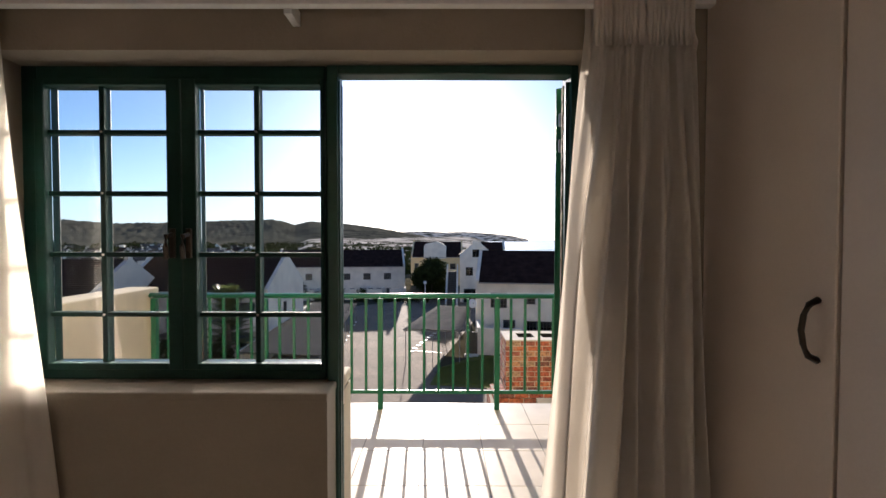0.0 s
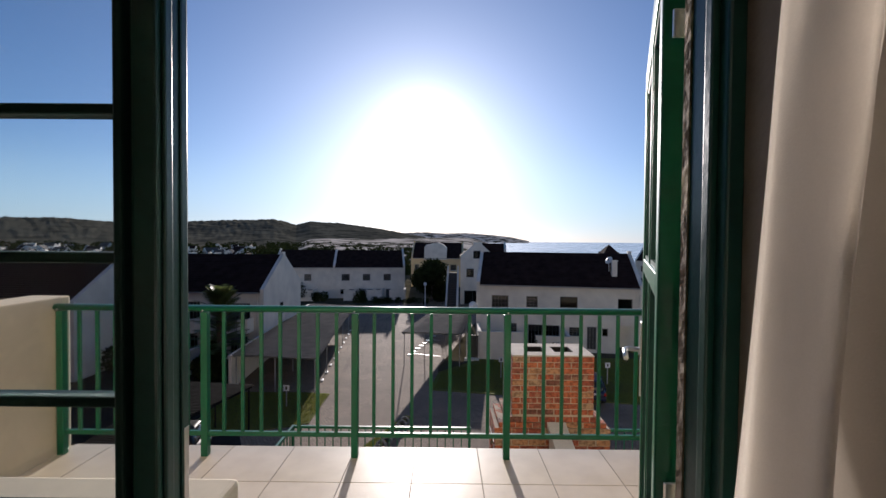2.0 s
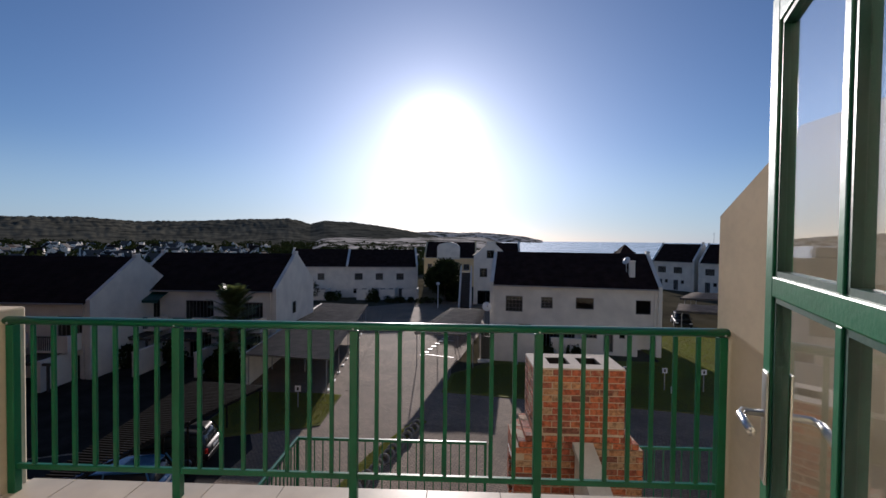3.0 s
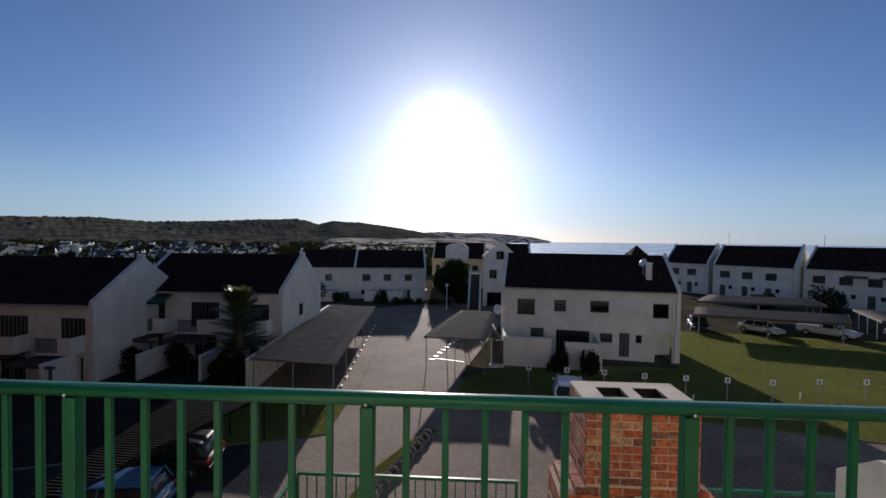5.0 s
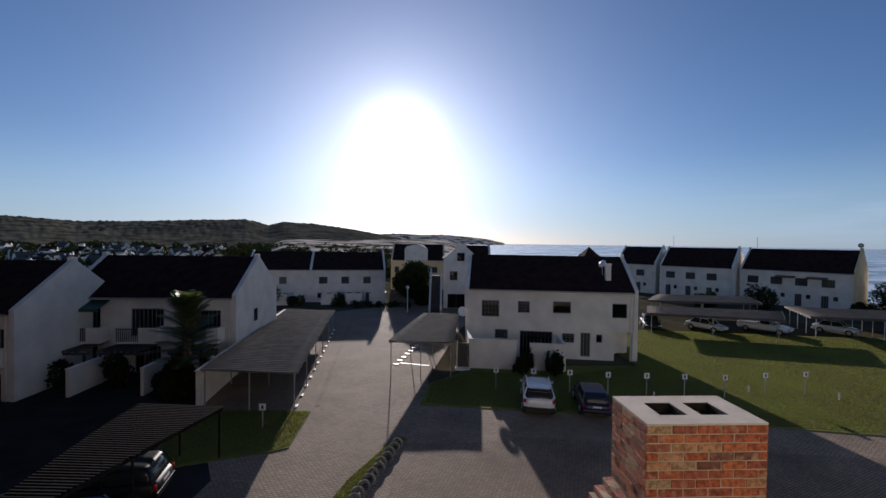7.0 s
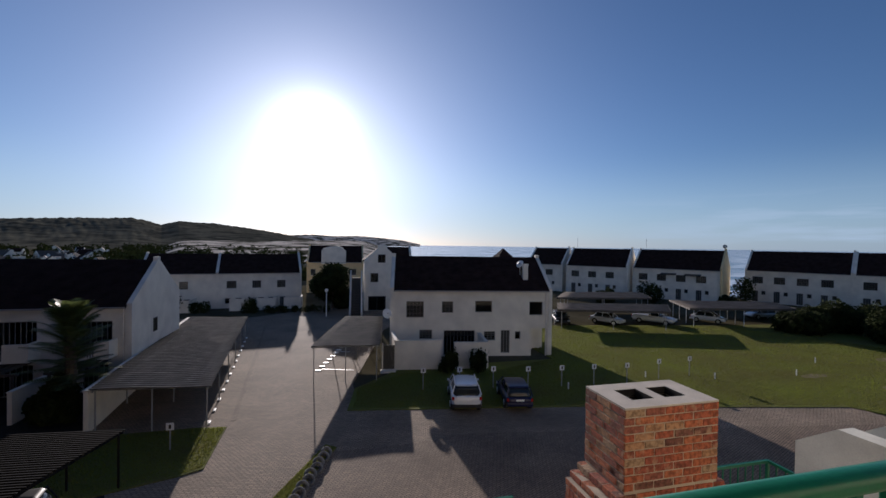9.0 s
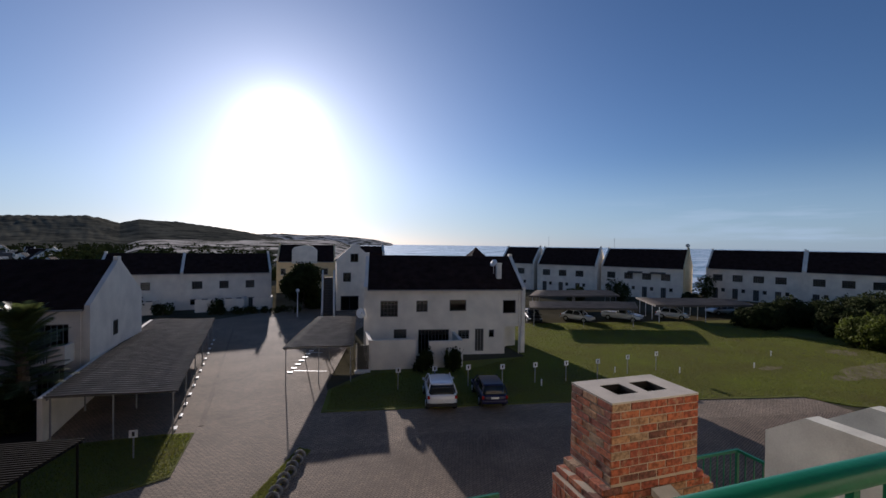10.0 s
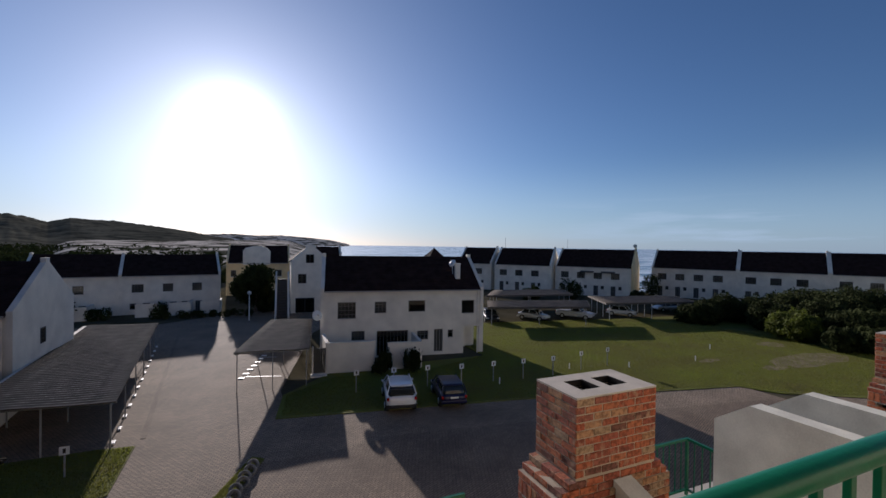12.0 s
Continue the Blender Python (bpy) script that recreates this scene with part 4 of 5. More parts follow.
# the row along the shore
def row_house(x, y, turn, length, label, end=None, awn=False):
    n = max(2, int(length / 3.4))
    ho = []
    for i in range(n):
        u = 1.0 + i * (length - 1.6) / n
        ho += [(u, u + 1.6, 3.4, 4.65, Wn), (u, u + 0.9, 0.1, 2.1, "door"), (u + 1.4, u + 2.0, 1.4, 2.1, "plain")]
    hh = house(label, x, y, turn, length, 8.6, EAVE, 1.0, ho, right_wall=end, right_up=0.3)
    if awn:
        for i in range(2):
            u = 5.0 + i * 4.0
            part("awning", prism(bmesh.new(), [(-0.003, GZ + 4.95), (-0.9, GZ + 4.7), (-0.9, GZ + 4.62), (-0.003, GZ + 4.87)], u, u + 2.6, "x"), WINDOW_FRAME, hh)
    return hh


def along(p, turn, d):
    return p[0] + d * math.cos(radians(turn)), p[1] + d * math.sin(radians(turn))


SHORE = "white two-storey house in the row along the shore"
for x, y, L, e, a in ((41.1, 87.8, 7.75, None, False), (46.4, 80.5, 11.9, None, False), (55.9, 71.9, 14.6, CREAM_WALL, True)):
    row_house(x, y, -56 if a else -50, L, SHORE, e, a)
q = (72.7, 62.6)
for L in (14.45, 12.5, 12.5, 13.0):
    row_house(q[0], q[1], -62, L - 0.25, SHORE)
    q = along(q, -62, L)
for x, y, h in ((50.2, 82.6, 3.0), (60.2, 73.6, 2.8)):
    ae = thing("aerial", "thin television aerial mast on a roof ridge", "aerial", "aerials")
    part("mast", tube(bmesh.new(), [(x, y, 0.2), (x, y, 0.3 + h)], 0.03, 5), STEEL, ae)
    part("crossbar", boxes((x - 0.16, x + 0.16, y - 0.01, y + 0.01, 0.05 + h, 0.08 + h)), STEEL, ae)
dish3 = thing("satellite_dish", "grey satellite dish on the gable end of a shore house", "satellite dish")
bm = bmesh.new()
bmesh.ops.create_cone(bm, segments=18, radius1=0.36, radius2=0.06, depth=0.14, matrix=pose(67.5, 62.3, 1.8, 80, 0, -40))
part("dish", bm, STEEL, dish3, smooth=True)
part("mast", tube(bmesh.new(), [(67.6, 62.5, 1.0), (67.55, 62.4, 2.0)], 0.04), STEEL, dish3)
hut = thing("gazebo", "small dark pyramid roof seen over the houses", "gazebo")
bm = bmesh.new()
bmesh.ops.create_cone(bm, segments=4, radius1=3.0, radius2=0.1, depth=2.4, matrix=pose(40, 100, -0.5, 0, 0, 45))
part("roof", bm, ROOF, hut)
part("post", boxes((38.2, 38.5, 98.2, 98.5, -10, -1.0), (41.5, 41.8, 98.2, 98.5, -10, -1.0), (38.2, 38.5, 101.5, 101.8, -10, -1), (41.5, 41.8, 101.5, 101.8, -10, -1)), TIMBER, hut)


# ---- carports ----
def carport(label, fl, fr, br, bl, top, bays, fall=0.0, ridges=34, material=SHEET, slats=False, post_material=STEEL):
    """A roof on posts over four plan corners (front-left, front-right, back-right, back-left)."""
    c = thing("carport", label, "carport", "carports")
    P = [Vector((*p, 0)) for p in (fl, fr, br, bl)]
    def at(u, v):
        return P[0].lerp(P[1], u).lerp(P[3].lerp(P[2], u), v)
    if slats:
        n = 54
        for i in range(n):
            v0 = i / n
            a, b = at(-0.03, v0), at(1.03, v0)
            d = (b - a).normalized()
            bm = boxes((0, (b - a).length, 0, 0.05, top, top + 0.055))
            bmesh.ops.transform(bm, matrix=pose(a.x, a.y, 0, 0, 0, math.degrees(math.atan2(d.y, d.x))), verts=bm.verts[:])
            part("slat", bm, material, c)
    else:
        bm = bmesh.new()
        nv = ridges * 6
        lo, hi = [], []
        for j in range(nv + 1):
            v = j / nv
            w = 0.035 * math.sin(math.tau * v * ridges)
            for lst, dz in ((hi, 0.0), (lo, -0.02)):
                lst.append([bm.verts.new(at(u / 6, v) + Vector((0, 0, top + fall * (u / 6) + w + dz + 0.03 * math.sin(u + j * 0.02)))) for u in range(7)])
        for lst in (hi, lo):
            for a, b in zip(lst, lst[1:]):
                for i in range(6):
                    bm.faces.new((a[i], a[i + 1], b[i + 1], b[i]))
        for i in (0, 6):
            for a, b, cc, d in zip(hi, hi[1:], lo, lo[1:]):
                bm.faces.new((a[i], b[i], d[i], cc[i]))
        for j in (0, nv):
            for i in range(6):
                bm.faces.new((hi[j][i], hi[j][i + 1], lo[j][i + 1], lo[j][i]))
        part("roof", bm, material, c, smooth=True)
    for u in (0.03, 0.97):
        bm = bmesh.new()
        a, b = at(u, 0.0), at(u, 1.0)
        tube(bm, [a + Vector((0, 0, top - 0.12 + fall * u)), b + Vector((0, 0, top - 0.12 + fall * u))], 0.06, 4)
        part("beam", bm, post_material, c)
    if material is TAN_SHEET:
        for (u0, v0), (u1, v1) in (((0, 0), (1, 0)), ((0, 0), (0, 1)), ((1, 0), (1, 1))):
            a, b = at(u0, v0), at(u1, v1)
            d = b - a
            bm = boxes((-0.03, d.length + 0.03, -0.04, -0.005, top - 0.2, top + 0.06))
            bmesh.ops.transform(bm, matrix=pose(a.x, a.y, 0, 0, 0, math.degrees(math.atan2(d.y, d.x))), verts=bm.verts[:])
            part("fascia", bm, TIMBER, c, "dark timber fascia board")
    for k in range(bays + 1):
        v = 0.01 + 0.98 * k / bays
        bm = bmesh.new()
        a, b = at(0.0, v), at(1.0, v)
        tube(bm, [a + Vector((0, 0, top - 0.09)), b + Vector((0, 0, top - 0.09 + fall))], 0.05, 4)
        part("rafter", bm, post_material, c)
        for u in (0.04, 0.5, 0.96):
            p = at(u, v)
            part("post", boxes((p.x - 0.03, p.x + 0.03, p.y - 0.03, p.y + 0.03, GZ, top - 0.1 + fall * u)), post_material, c)
    return c


carport("long carport with a weathered corrugated roof beside the lane", (-12.5, 24.8), (-6.9, 24.2), (-9.1, 45.5), (-14.3, 46.2), -5.9, 5, ridges=60)
carport("carport with a weathered corrugated roof beside the house", (-2.4, 30.5), (2.2, 30.2), (3.7, 41.6), (0.2, 42.6), -5.6, 2, ridges=36)
carport("slatted shade carport in front of the terrace", (-11.6, 11.0), (-10.8, 11.0), (-8.7, 19.4), (-12.6, 19.8), -5.9, 2, slats=True, material=SLAT, post_material=SLAT)
carport("low carport with a flat brown roof beside the lawn", (24.3, 45.0), (36.6, 41.2), (41.0, 46.6), (27.4, 50.6), -5.95, 2, ridges=30, material=TAN_SHEET)
carport("low carport with a flat brown roof before the shore houses", (30.0, 55.4), (43.9, 52.8), (47.5, 59.8), (35.5, 62.5), -5.95, 2, ridges=30, material=TAN_SHEET)
carport("low carport with white posts and a flat brown roof", (41.2, 43.2), (54.5, 40.2), (58.0, 46.2), (45.1, 50.8), -5.95, 3, ridges=30, material=TAN_SHEET, post_material=WHITE_PAINT)


# ---- cars ----
def car(label, paint, m, kind="hatch", group="parked cars"):
    """A car of rounded panels: front towards +y, wheels on z = 0."""
    c = thing("car", label, "car", group, m=m)
    suv = kind == "suv"
    Lh, Wd = (1.95, 0.88) if kind != "bakkie" else (2.5, 0.88)
    hood, belt, top = (0.98, 1.05, 1.55) if suv else (0.86, 0.92, 1.43)
    if kind == "bakkie":
        hood, belt, top = 1.0, 1.05, 1.6
    low = 0.28
    def loft(stations, lean=0.0, sides=20):
        """Rounded sections (y, half width, z low, z high) along the car."""
        bm = bmesh.new()
        rows = []
        for y, hw, z0, z1 in stations:
            ring = []
            for k in range(sides):
                a = math.tau * (k + 0.5) / sides
                cx, cz = math.cos(a), math.sin(a)
                fz = math.copysign(abs(cz) ** 0.45, cz)
                ring.append(bm.verts.new((hw * math.copysign(abs(cx) ** 0.45, cx) * (1 - lean * (fz + 1) / 2), y, (z0 + z1) / 2 + (z1 - z0) / 2 * fz)))
            rows.append(ring)
        for a, b in zip(rows, rows[1:]):
            for k in range(sides):
                bm.faces.new((a[k], a[(k + 1) % sides], b[(k + 1) % sides], b[k]))
        bm.faces.new(rows[0])
        bm.faces.new(rows[-1][::-1])
        return bm
    part("body", loft([(-Lh - 0.03, 0.7 * Wd, 0.42, belt - 0.16), (-Lh + 0.03, 0.87 * Wd, 0.36, belt - 0.05), (-Lh + 0.2, 0.97 * Wd, low, belt + 0.02), (-Lh * 0.4, Wd, low, belt + 0.03), (Lh * 0.35, Wd, low, belt + 0.01), (Lh * 0.62, 0.98 * Wd, low, hood + 0.03), (Lh * 0.86, 0.93 * Wd, 0.32, hood - 0.06), (Lh - 0.06, 0.82 * Wd, 0.36, hood - 0.16), (Lh, 0.66 * Wd, 0.42, hood - 0.26)]), paint, c, smooth=True)
    rear = -Lh + 0.12 if kind in ("hatch", "suv") else (-0.55 if kind == "bakkie" else -Lh + 0.55)
    r1 = rear + (0.22 if kind in ("hatch", "suv") else 0.4)
    zb, cw = belt - 0.08, Wd - 0.06
    part("cabin_glass", loft([(rear - 0.02, 0.8 * cw, zb, belt + 0.06), (rear + 0.08, 0.95 * cw, zb, belt + 0.5 * (top - belt)), (r1, cw, zb, top - 0.06), (r1 + 0.2, cw, zb, top - 0.01), (0.15, cw, zb, top - 0.005), (0.4, cw, zb, top - 0.06), (0.75, cw, zb, belt + 0.45 * (top - belt)), (1.05, 0.94 * cw, zb, belt + 0.04)], 0.2), CAR_GLASS, c, "dark tinted windows", smooth=True)
    wt = Wd - 0.05 - 0.16
    part("roof_panel", loft([(r1 - 0.04, 0.85 * wt, top - 0.07, top - 0.02), (r1 + 0.15, wt, top - 0.06, top + 0.015), (0.1, wt, top - 0.05, top + 0.02), (0.4, 0.88 * wt, top - 0.09, top - 0.03)]), paint, c, smooth=True)
    for s in (-1, 1):
        for y0, z0, y1, z1 in ((rear, belt, r1, top), (-0.25, belt, -0.25, top), (1.0, belt, 0.4, top)):
            part("pillar", tube(bmesh.new(), [(s * (Wd - 0.045), y0, z0), (s * (wt + 0.004), y1, z1)], 0.035, 6), paint, c)
        part("mirror", boxes((s * (Wd + 0.05) - 0.06, s * (Wd + 0.05) + 0.06, 0.72, 0.82, belt, belt + 0.13), bevel=0.02), paint, c)
        part("tail_light", boxes((s * (Wd - 0.1) - 0.07, s * (Wd - 0.1) + 0.07, -Lh - 0.012, -Lh + 0.08, belt - 0.26, belt - 0.08), bevel=0.015), RED_LENS, c, "red tail lamp")
        part("headlight", boxes((s * (Wd - 0.2) - 0.16, s * (Wd - 0.2) + 0.16, Lh - 0.16, Lh + 0.008, hood - 0.34, hood - 0.2), bevel=0.02), CLEAR_LENS, c, "clear head lamp")
        for y in (-Lh * 0.62, Lh * 0.62):
            bm = bmesh.new()
            bmesh.ops.create_cone(bm, cap_ends=True, segments=24, radius1=0.33, radius2=0.33, depth=0.22, matrix=pose(s * (Wd - 0.09), y, 0.33, 0, 90, 0))
            w = part("wheel", bm, RUBBER, c, "black tyre", smooth=False)
            bm = bmesh.new()
            bmesh.ops.create_cone(bm, cap_ends=True, segments=16, radius1=0.2, radius2=0.17, depth=0.05, matrix=pose(s * (Wd + 0.025), y, 0.33, 0, s * 90, 0))
            part("rim", bm, METAL, w, "silver wheel rim")
    part("number_plate", boxes((-0.26, 0.26, -Lh - 0.045, -Lh - 0.028, 0.68, 0.79)), WHITE_PAINT, c)
    for y0, y1 in ((-Lh - 0.06, -Lh + 0.1), (Lh - 0.1, Lh + 0.05)):
        part("bumper", boxes((-Wd + 0.04, Wd - 0.04, y0, y1, 0.36, 0.56), bevel=0.04), RUBBER if kind in ("bakkie", "suv") else paint, c)
    if suv:
        part("roof_rail", boxes((-0.66, -0.62, -1.6, 0.2, top + 0.04, top + 0.08), (0.62, 0.66, -1.6, 0.2, top + 0.04, top + 0.08)), METAL, c)
        part("rear_window", boxes((-0.62, 0.62, -Lh + 0.07, -Lh + 0.13, belt + 0.05, top - 0.14), bevel=0.02), CAR_GLASS, c)
    if kind == "bakkie":
        part("load_bed", boxes((-0.78, 0.78, -Lh + 0.1, -0.6, belt + 0.002, belt + 0.012)), RUBBER, c)
    return c


car("white compact sport utility car parked on the court", CAR_WHITE, pose(6.85, 25.2, GZ + 0.07, 0, 0, -12), "suv")
car("dark blue hatchback parked on the court", CAR_NAVY, pose(9.9, 24.7, GZ + 0.07, 0, 0, -12) @ Matrix.Diagonal((0.9, 0.95, 0.95, 1)))
car("black car in the shade of the carport", CAR_BLACK, pose(-11.5, 16.3, GZ + 0.032, 0, 0, 100))
car("blue car under the slatted carport", CAR_BLUE, pose(-11.6, 13.4, GZ + 0.032, 0, 0, 100))
car("dark car parked beside the low carport", CAR_BLACK, pose(26.4, 48.0, GZ + 0.072, 0, 0, 160))
car("white saloon car under the low carport", CAR_WHITE, pose(32.3, 46.9, GZ + 0.002, 0, 0, -150), "saloon")
car("white pick-up truck under the low carport", CAR_WHITE, pose(38.5, 46.0, GZ + 0.002, 0, 0, -145), "bakkie")
car("white saloon car beneath the carport with white posts", CAR_WHITE, pose(46.3, 45.4, GZ + 0.002, 0, 0, -145), "saloon")
car("silver car beneath the carport with white posts", CAR_SILVER, pose(56.5, 46.5, GZ + 0.002, 0, 0, 80))

# ---- signs, lamp posts, small posts ----
for x, y, h in ((4.84, 27.8, 1.45), (7.25, 27.5, 1.45), (9.53, 27.2, 1.45), (11.83, 26.7, 1.45), (14.24, 26.5, 1.45), (16.6, 26.3, 1.45), (19.1, 26.1, 1.45), (22.1, 26.5, 1.45), (25.0, 26.7, 1.45), (-8.1, 22.3, 1.25)):
    s = thing("parking_sign", "small white numbered parking sign on a post", "sign", "parking signs", m=pose(x, y, GZ + 0.07))
    part("post", boxes((-0.03, 0.03, -0.02, 0.02, 0, h - 0.1), bevel=0.005), STEEL, s)
    pl = part("plate", boxes((-0.17, 0.17, -0.035, -0.022, h - 0.34, h), bevel=0.004), WHITE_PAINT, s, "white square plate")
    part("number_bar", boxes((-0.05, 0.05, -0.04, -0.036, h - 0.27, h - 0.08)), DARK_METAL, pl)
for x, y in ((21.4, 27.0), (33.2, 25.0), (26.2, 25.6), (14.4, 25.9), (38.6, 27.4)):
    s = thing("marker_post", "short white marker post on the lawn", "post", "marker posts", m=pose(x, y, GZ + 0.07))
    part("post", boxes((-0.035, 0.035, -0.035, 0.035, 0, 0.45), bevel=0.008), WHITE_PAINT, s)
lamp = thing("lamp_post", "white lamp post at the end of the lane", "lamp post", m=pose(-1.9, 58, GZ + 0.03))
part("pole", tube(bmesh.new(), [(0, 0, 0), (0, 0, 3.2)], [0.07, 0.05], 8), WHITE_PAINT, lamp)
bm = bmesh.new()
bmesh.ops.create_uvsphere(bm, u_segments=12, v_segments=8, radius=0.24, matrix=pose(0, 0, 3.4))
part("globe", bm, WHITE_PAINT, lamp, "white globe", smooth=True)

# white kerb marks along both sides of the lane
for i in range(13):
    f = i / 12
    k = thing("kerb_stone", "white painted kerb stone along the lane", "kerb stone", "kerb stones", m=pose(-7.25 - 2.1 * f, 25.2 + 21 * f, GZ + 0.03, 0, 0, 6))
    part("stone", boxes((-0.09, 0.09, -0.22, 0.22, 0, 0.07), bevel=0.02), WHITE_PAINT, k)
for i in range(9):
    k = thing("kerb_stone", "white painted kerb stone along the lane", "kerb stone", "kerb stones", m=pose(-2.0 + 0.26 * i, 33.6 + 1.0 * i, GZ + 0.03, 0, 0, -14))
    part("stone", boxes((-0.2, 0.2, -0.13, 0.13, 0, 0.05), bevel=0.008), WHITE_PAINT, k)

for x0, y0, x1, y1 in ((-1.75, 34.0, 0.6, 33.2), (-0.8, 39.2, 0.5, 38.8)):
    d = math.hypot(x1 - x0, y1 - y0)
    ln = thing("bay_line", "thin white painted parking bay line on the paving", "road marking", "bay lines", kind="structure", m=pose(x0, y0, GZ + 0.036, 0, 0, math.degrees(math.atan2(y1 - y0, x1 - x0))))
    part("paint", boxes((0, d, -0.05, 0.05, 0, 0.004)), WHITE_PAINT, ln)

# half-sunk tyres along the grass island
bm = bmesh.new()
for i in range(20):
    a = i * math.tau / 20
    for j in range(8):
        b = j * math.tau / 8
        r = 0.19 + 0.075 * math.cos(b)
        bm.verts.new((r * math.cos(a), 0.085 * math.sin(b), r * math.sin(a)))
bm.verts.ensure_lookup_table()
for i in range(20):
    for j in range(8):
        bm.faces.new([bm.verts[(ii % 20) * 8 + jj % 8] for ii, jj in ((i, j), (i + 1, j), (i + 1, j + 1), (i, j + 1))])
tyre_mesh = mesh_of("tyre", bm, TYRE, True)
for i in range(26):
    f = i / 25
    t = new("tyre", tyre_mesh)
    t.matrix_world = pose(-1.15 - 3.4 * f + 0.05 * math.sin(9 * i), 20.3 - 11.0 * f, GZ + 0.17, -48, random.uniform(-8, 8), 18 + random.uniform(-16, 16))
    tagged(t, "faded old tyre leaning in a border beside the grass", "tyre", "tyre border")

# ---- planting ----
def leaves(bm, rnd, centre, radii, count, size, fill=0.55):
    """Small pointed leaves through a lumpy ellipsoid."""
    for _ in range(count):
        d = Vector((rnd.gauss(0, 1), rnd.gauss(0, 1), rnd.gauss(0, 1))).normalized()
        lump = 1 + 0.35 * noise.noise(d * 2.3 + Vector(centre))
        r = (fill + (1 - fill) * rnd.random() ** 0.5) * lump
        p = Vector(centre) + Vector((d.x * radii[0], d.y * radii[1], d.z * radii[2])) * r
        a = Vector((rnd.gauss(0, 1), rnd.gauss(0, 1), rnd.gauss(0, 1))).normalized()
        b = a.orthogonal().normalized()
        s = size * rnd.uniform(0.6, 1.4)
        bm.faces.new([bm.verts.new(p + v) for v in (a * s, b * s * 0.45, -a * s * 0.9, -b * s * 0.45)])


def bush(label, x, y, radii, count, size, material=BUSH_DARK, seed=1, base=GZ, group="bushes"):
    rnd = random.Random(seed)
    t = thing("bush", label, "bush", group, m=pose(x, y, base))
    bm = bmesh.new()
    n = max(3, int(radii[0] * 2.5))
    for i in range(n):
        c = (rnd.uniform(-0.6, 0.6) * radii[0], rnd.uniform(-0.6, 0.6) * radii[1], radii[2] * rnd.uniform(0.35, 0.7))
        leaves(bm, rnd, c, (radii[0] * 0.55, radii[1] * 0.55, radii[2] * 0.5), count // n, size)
    part("foliage", bm, material, t)
    bm = bmesh.new()
    for i in range(4):
        tube(bm, [(0, 0, 0), (rnd.uniform(-0.3, 0.3) * radii[0], rnd.uniform(-0.3, 0.3) * radii[1], radii[2] * 0.7)], [0.06, 0.02], 5)
    part("stem", bm, BARK, t)
    return t


def tree(label, x, y, height, spread, count, size, seed, base=GZ, material=BUSH_DARK):
    rnd = random.Random(seed)
    t = thing("tree", label, "tree", "trees", m=pose(x, y, base))
    bm = bmesh.new()
    tube(bm, [(0, 0, 0), (0.1, 0, height * 0.3), (0.05, 0.1, height * 0.6)], [0.22, 0.16, 0.09], 8)
    tips = []
    for i in range(7):
        a = i * math.tau / 7 + rnd.uniform(-0.3, 0.3)
        e = (spread * 0.5 * math.cos(a), spread * 0.5 * math.sin(a), height * (0.22 + 0.09 * i))
        tube(bm, [(0.05, 0, height * 0.3), (e[0] * 0.5, e[1] * 0.5, height * 0.5), e], [0.1, 0.06, 0.02], 6)
        tips.append(e)
    part("trunk", bm, BARK, t)
    bm = bmesh.new()
    for e in tips + [(0, 0, height * 0.8)]:
        leaves(bm, rnd, e, (spread * 0.55, spread * 0.55, height * 0.26), count // 8, size, 0.4)
    part("crown", bm, material, t)
    return t


tree("dark rounded evergreen tree at the end of the lane", -1.2, 65, 6.4, 3.3, 12000, 0.22, 11)
bush("low clipped shrub beside the lane houses", -13.2, 64.6, (1.5, 1.2, 1.7), 900, 0.16, seed=2)
bush("dark shrub beside the lane houses", -22.3, 63.0, (1.6, 1.3, 2.6), 1000, 0.16, seed=3)
bush("dark shrub beside the lane houses", -18.5, 63.8, (1.3, 1.1, 1.5), 800, 0.16, seed=4)
for x, y, h, sd in ((7.75, 31.3, 1.7, 5), (9.6, 30.4, 1.9, 6), (7.3, 31.2, 1.2, 9), (9.95, 30.9, 1.4, 10)):
    rs = random.Random(sd)
    sh = thing("shrub", "spiky green shrub before the yard wall", "shrub", "spiky shrubs", m=pose(x, y, GZ))
    for k in range(26):
        a, lean = rs.uniform(0, math.tau), rs.uniform(0.05, 1.0)
        stem = bmesh.new()
        hh_ = h * rs.uniform(0.6, 1.05)
        tip = Vector((lean * math.cos(a), lean * math.sin(a), hh_))
        tube(stem, [(0, 0, 0), tip * 0.5, tip], [0.02, 0.014, 0.006], 4)
        leaves(stem, rs, tuple(tip * 0.62), (0.11, 0.11, hh_ * 0.42), 80, 0.1, 0.1)
        part("stem", stem, BUSH_DARK, sh)
bush("dark shrub in a patio garden", -19.3, 29.0, (1.2, 1.0, 1.9), 1100, 0.15, seed=7)
bush("dark shrub in a patio garden", -23.4, 29.0, (1.3, 1.2, 1.7), 1100, 0.15, seed=8)
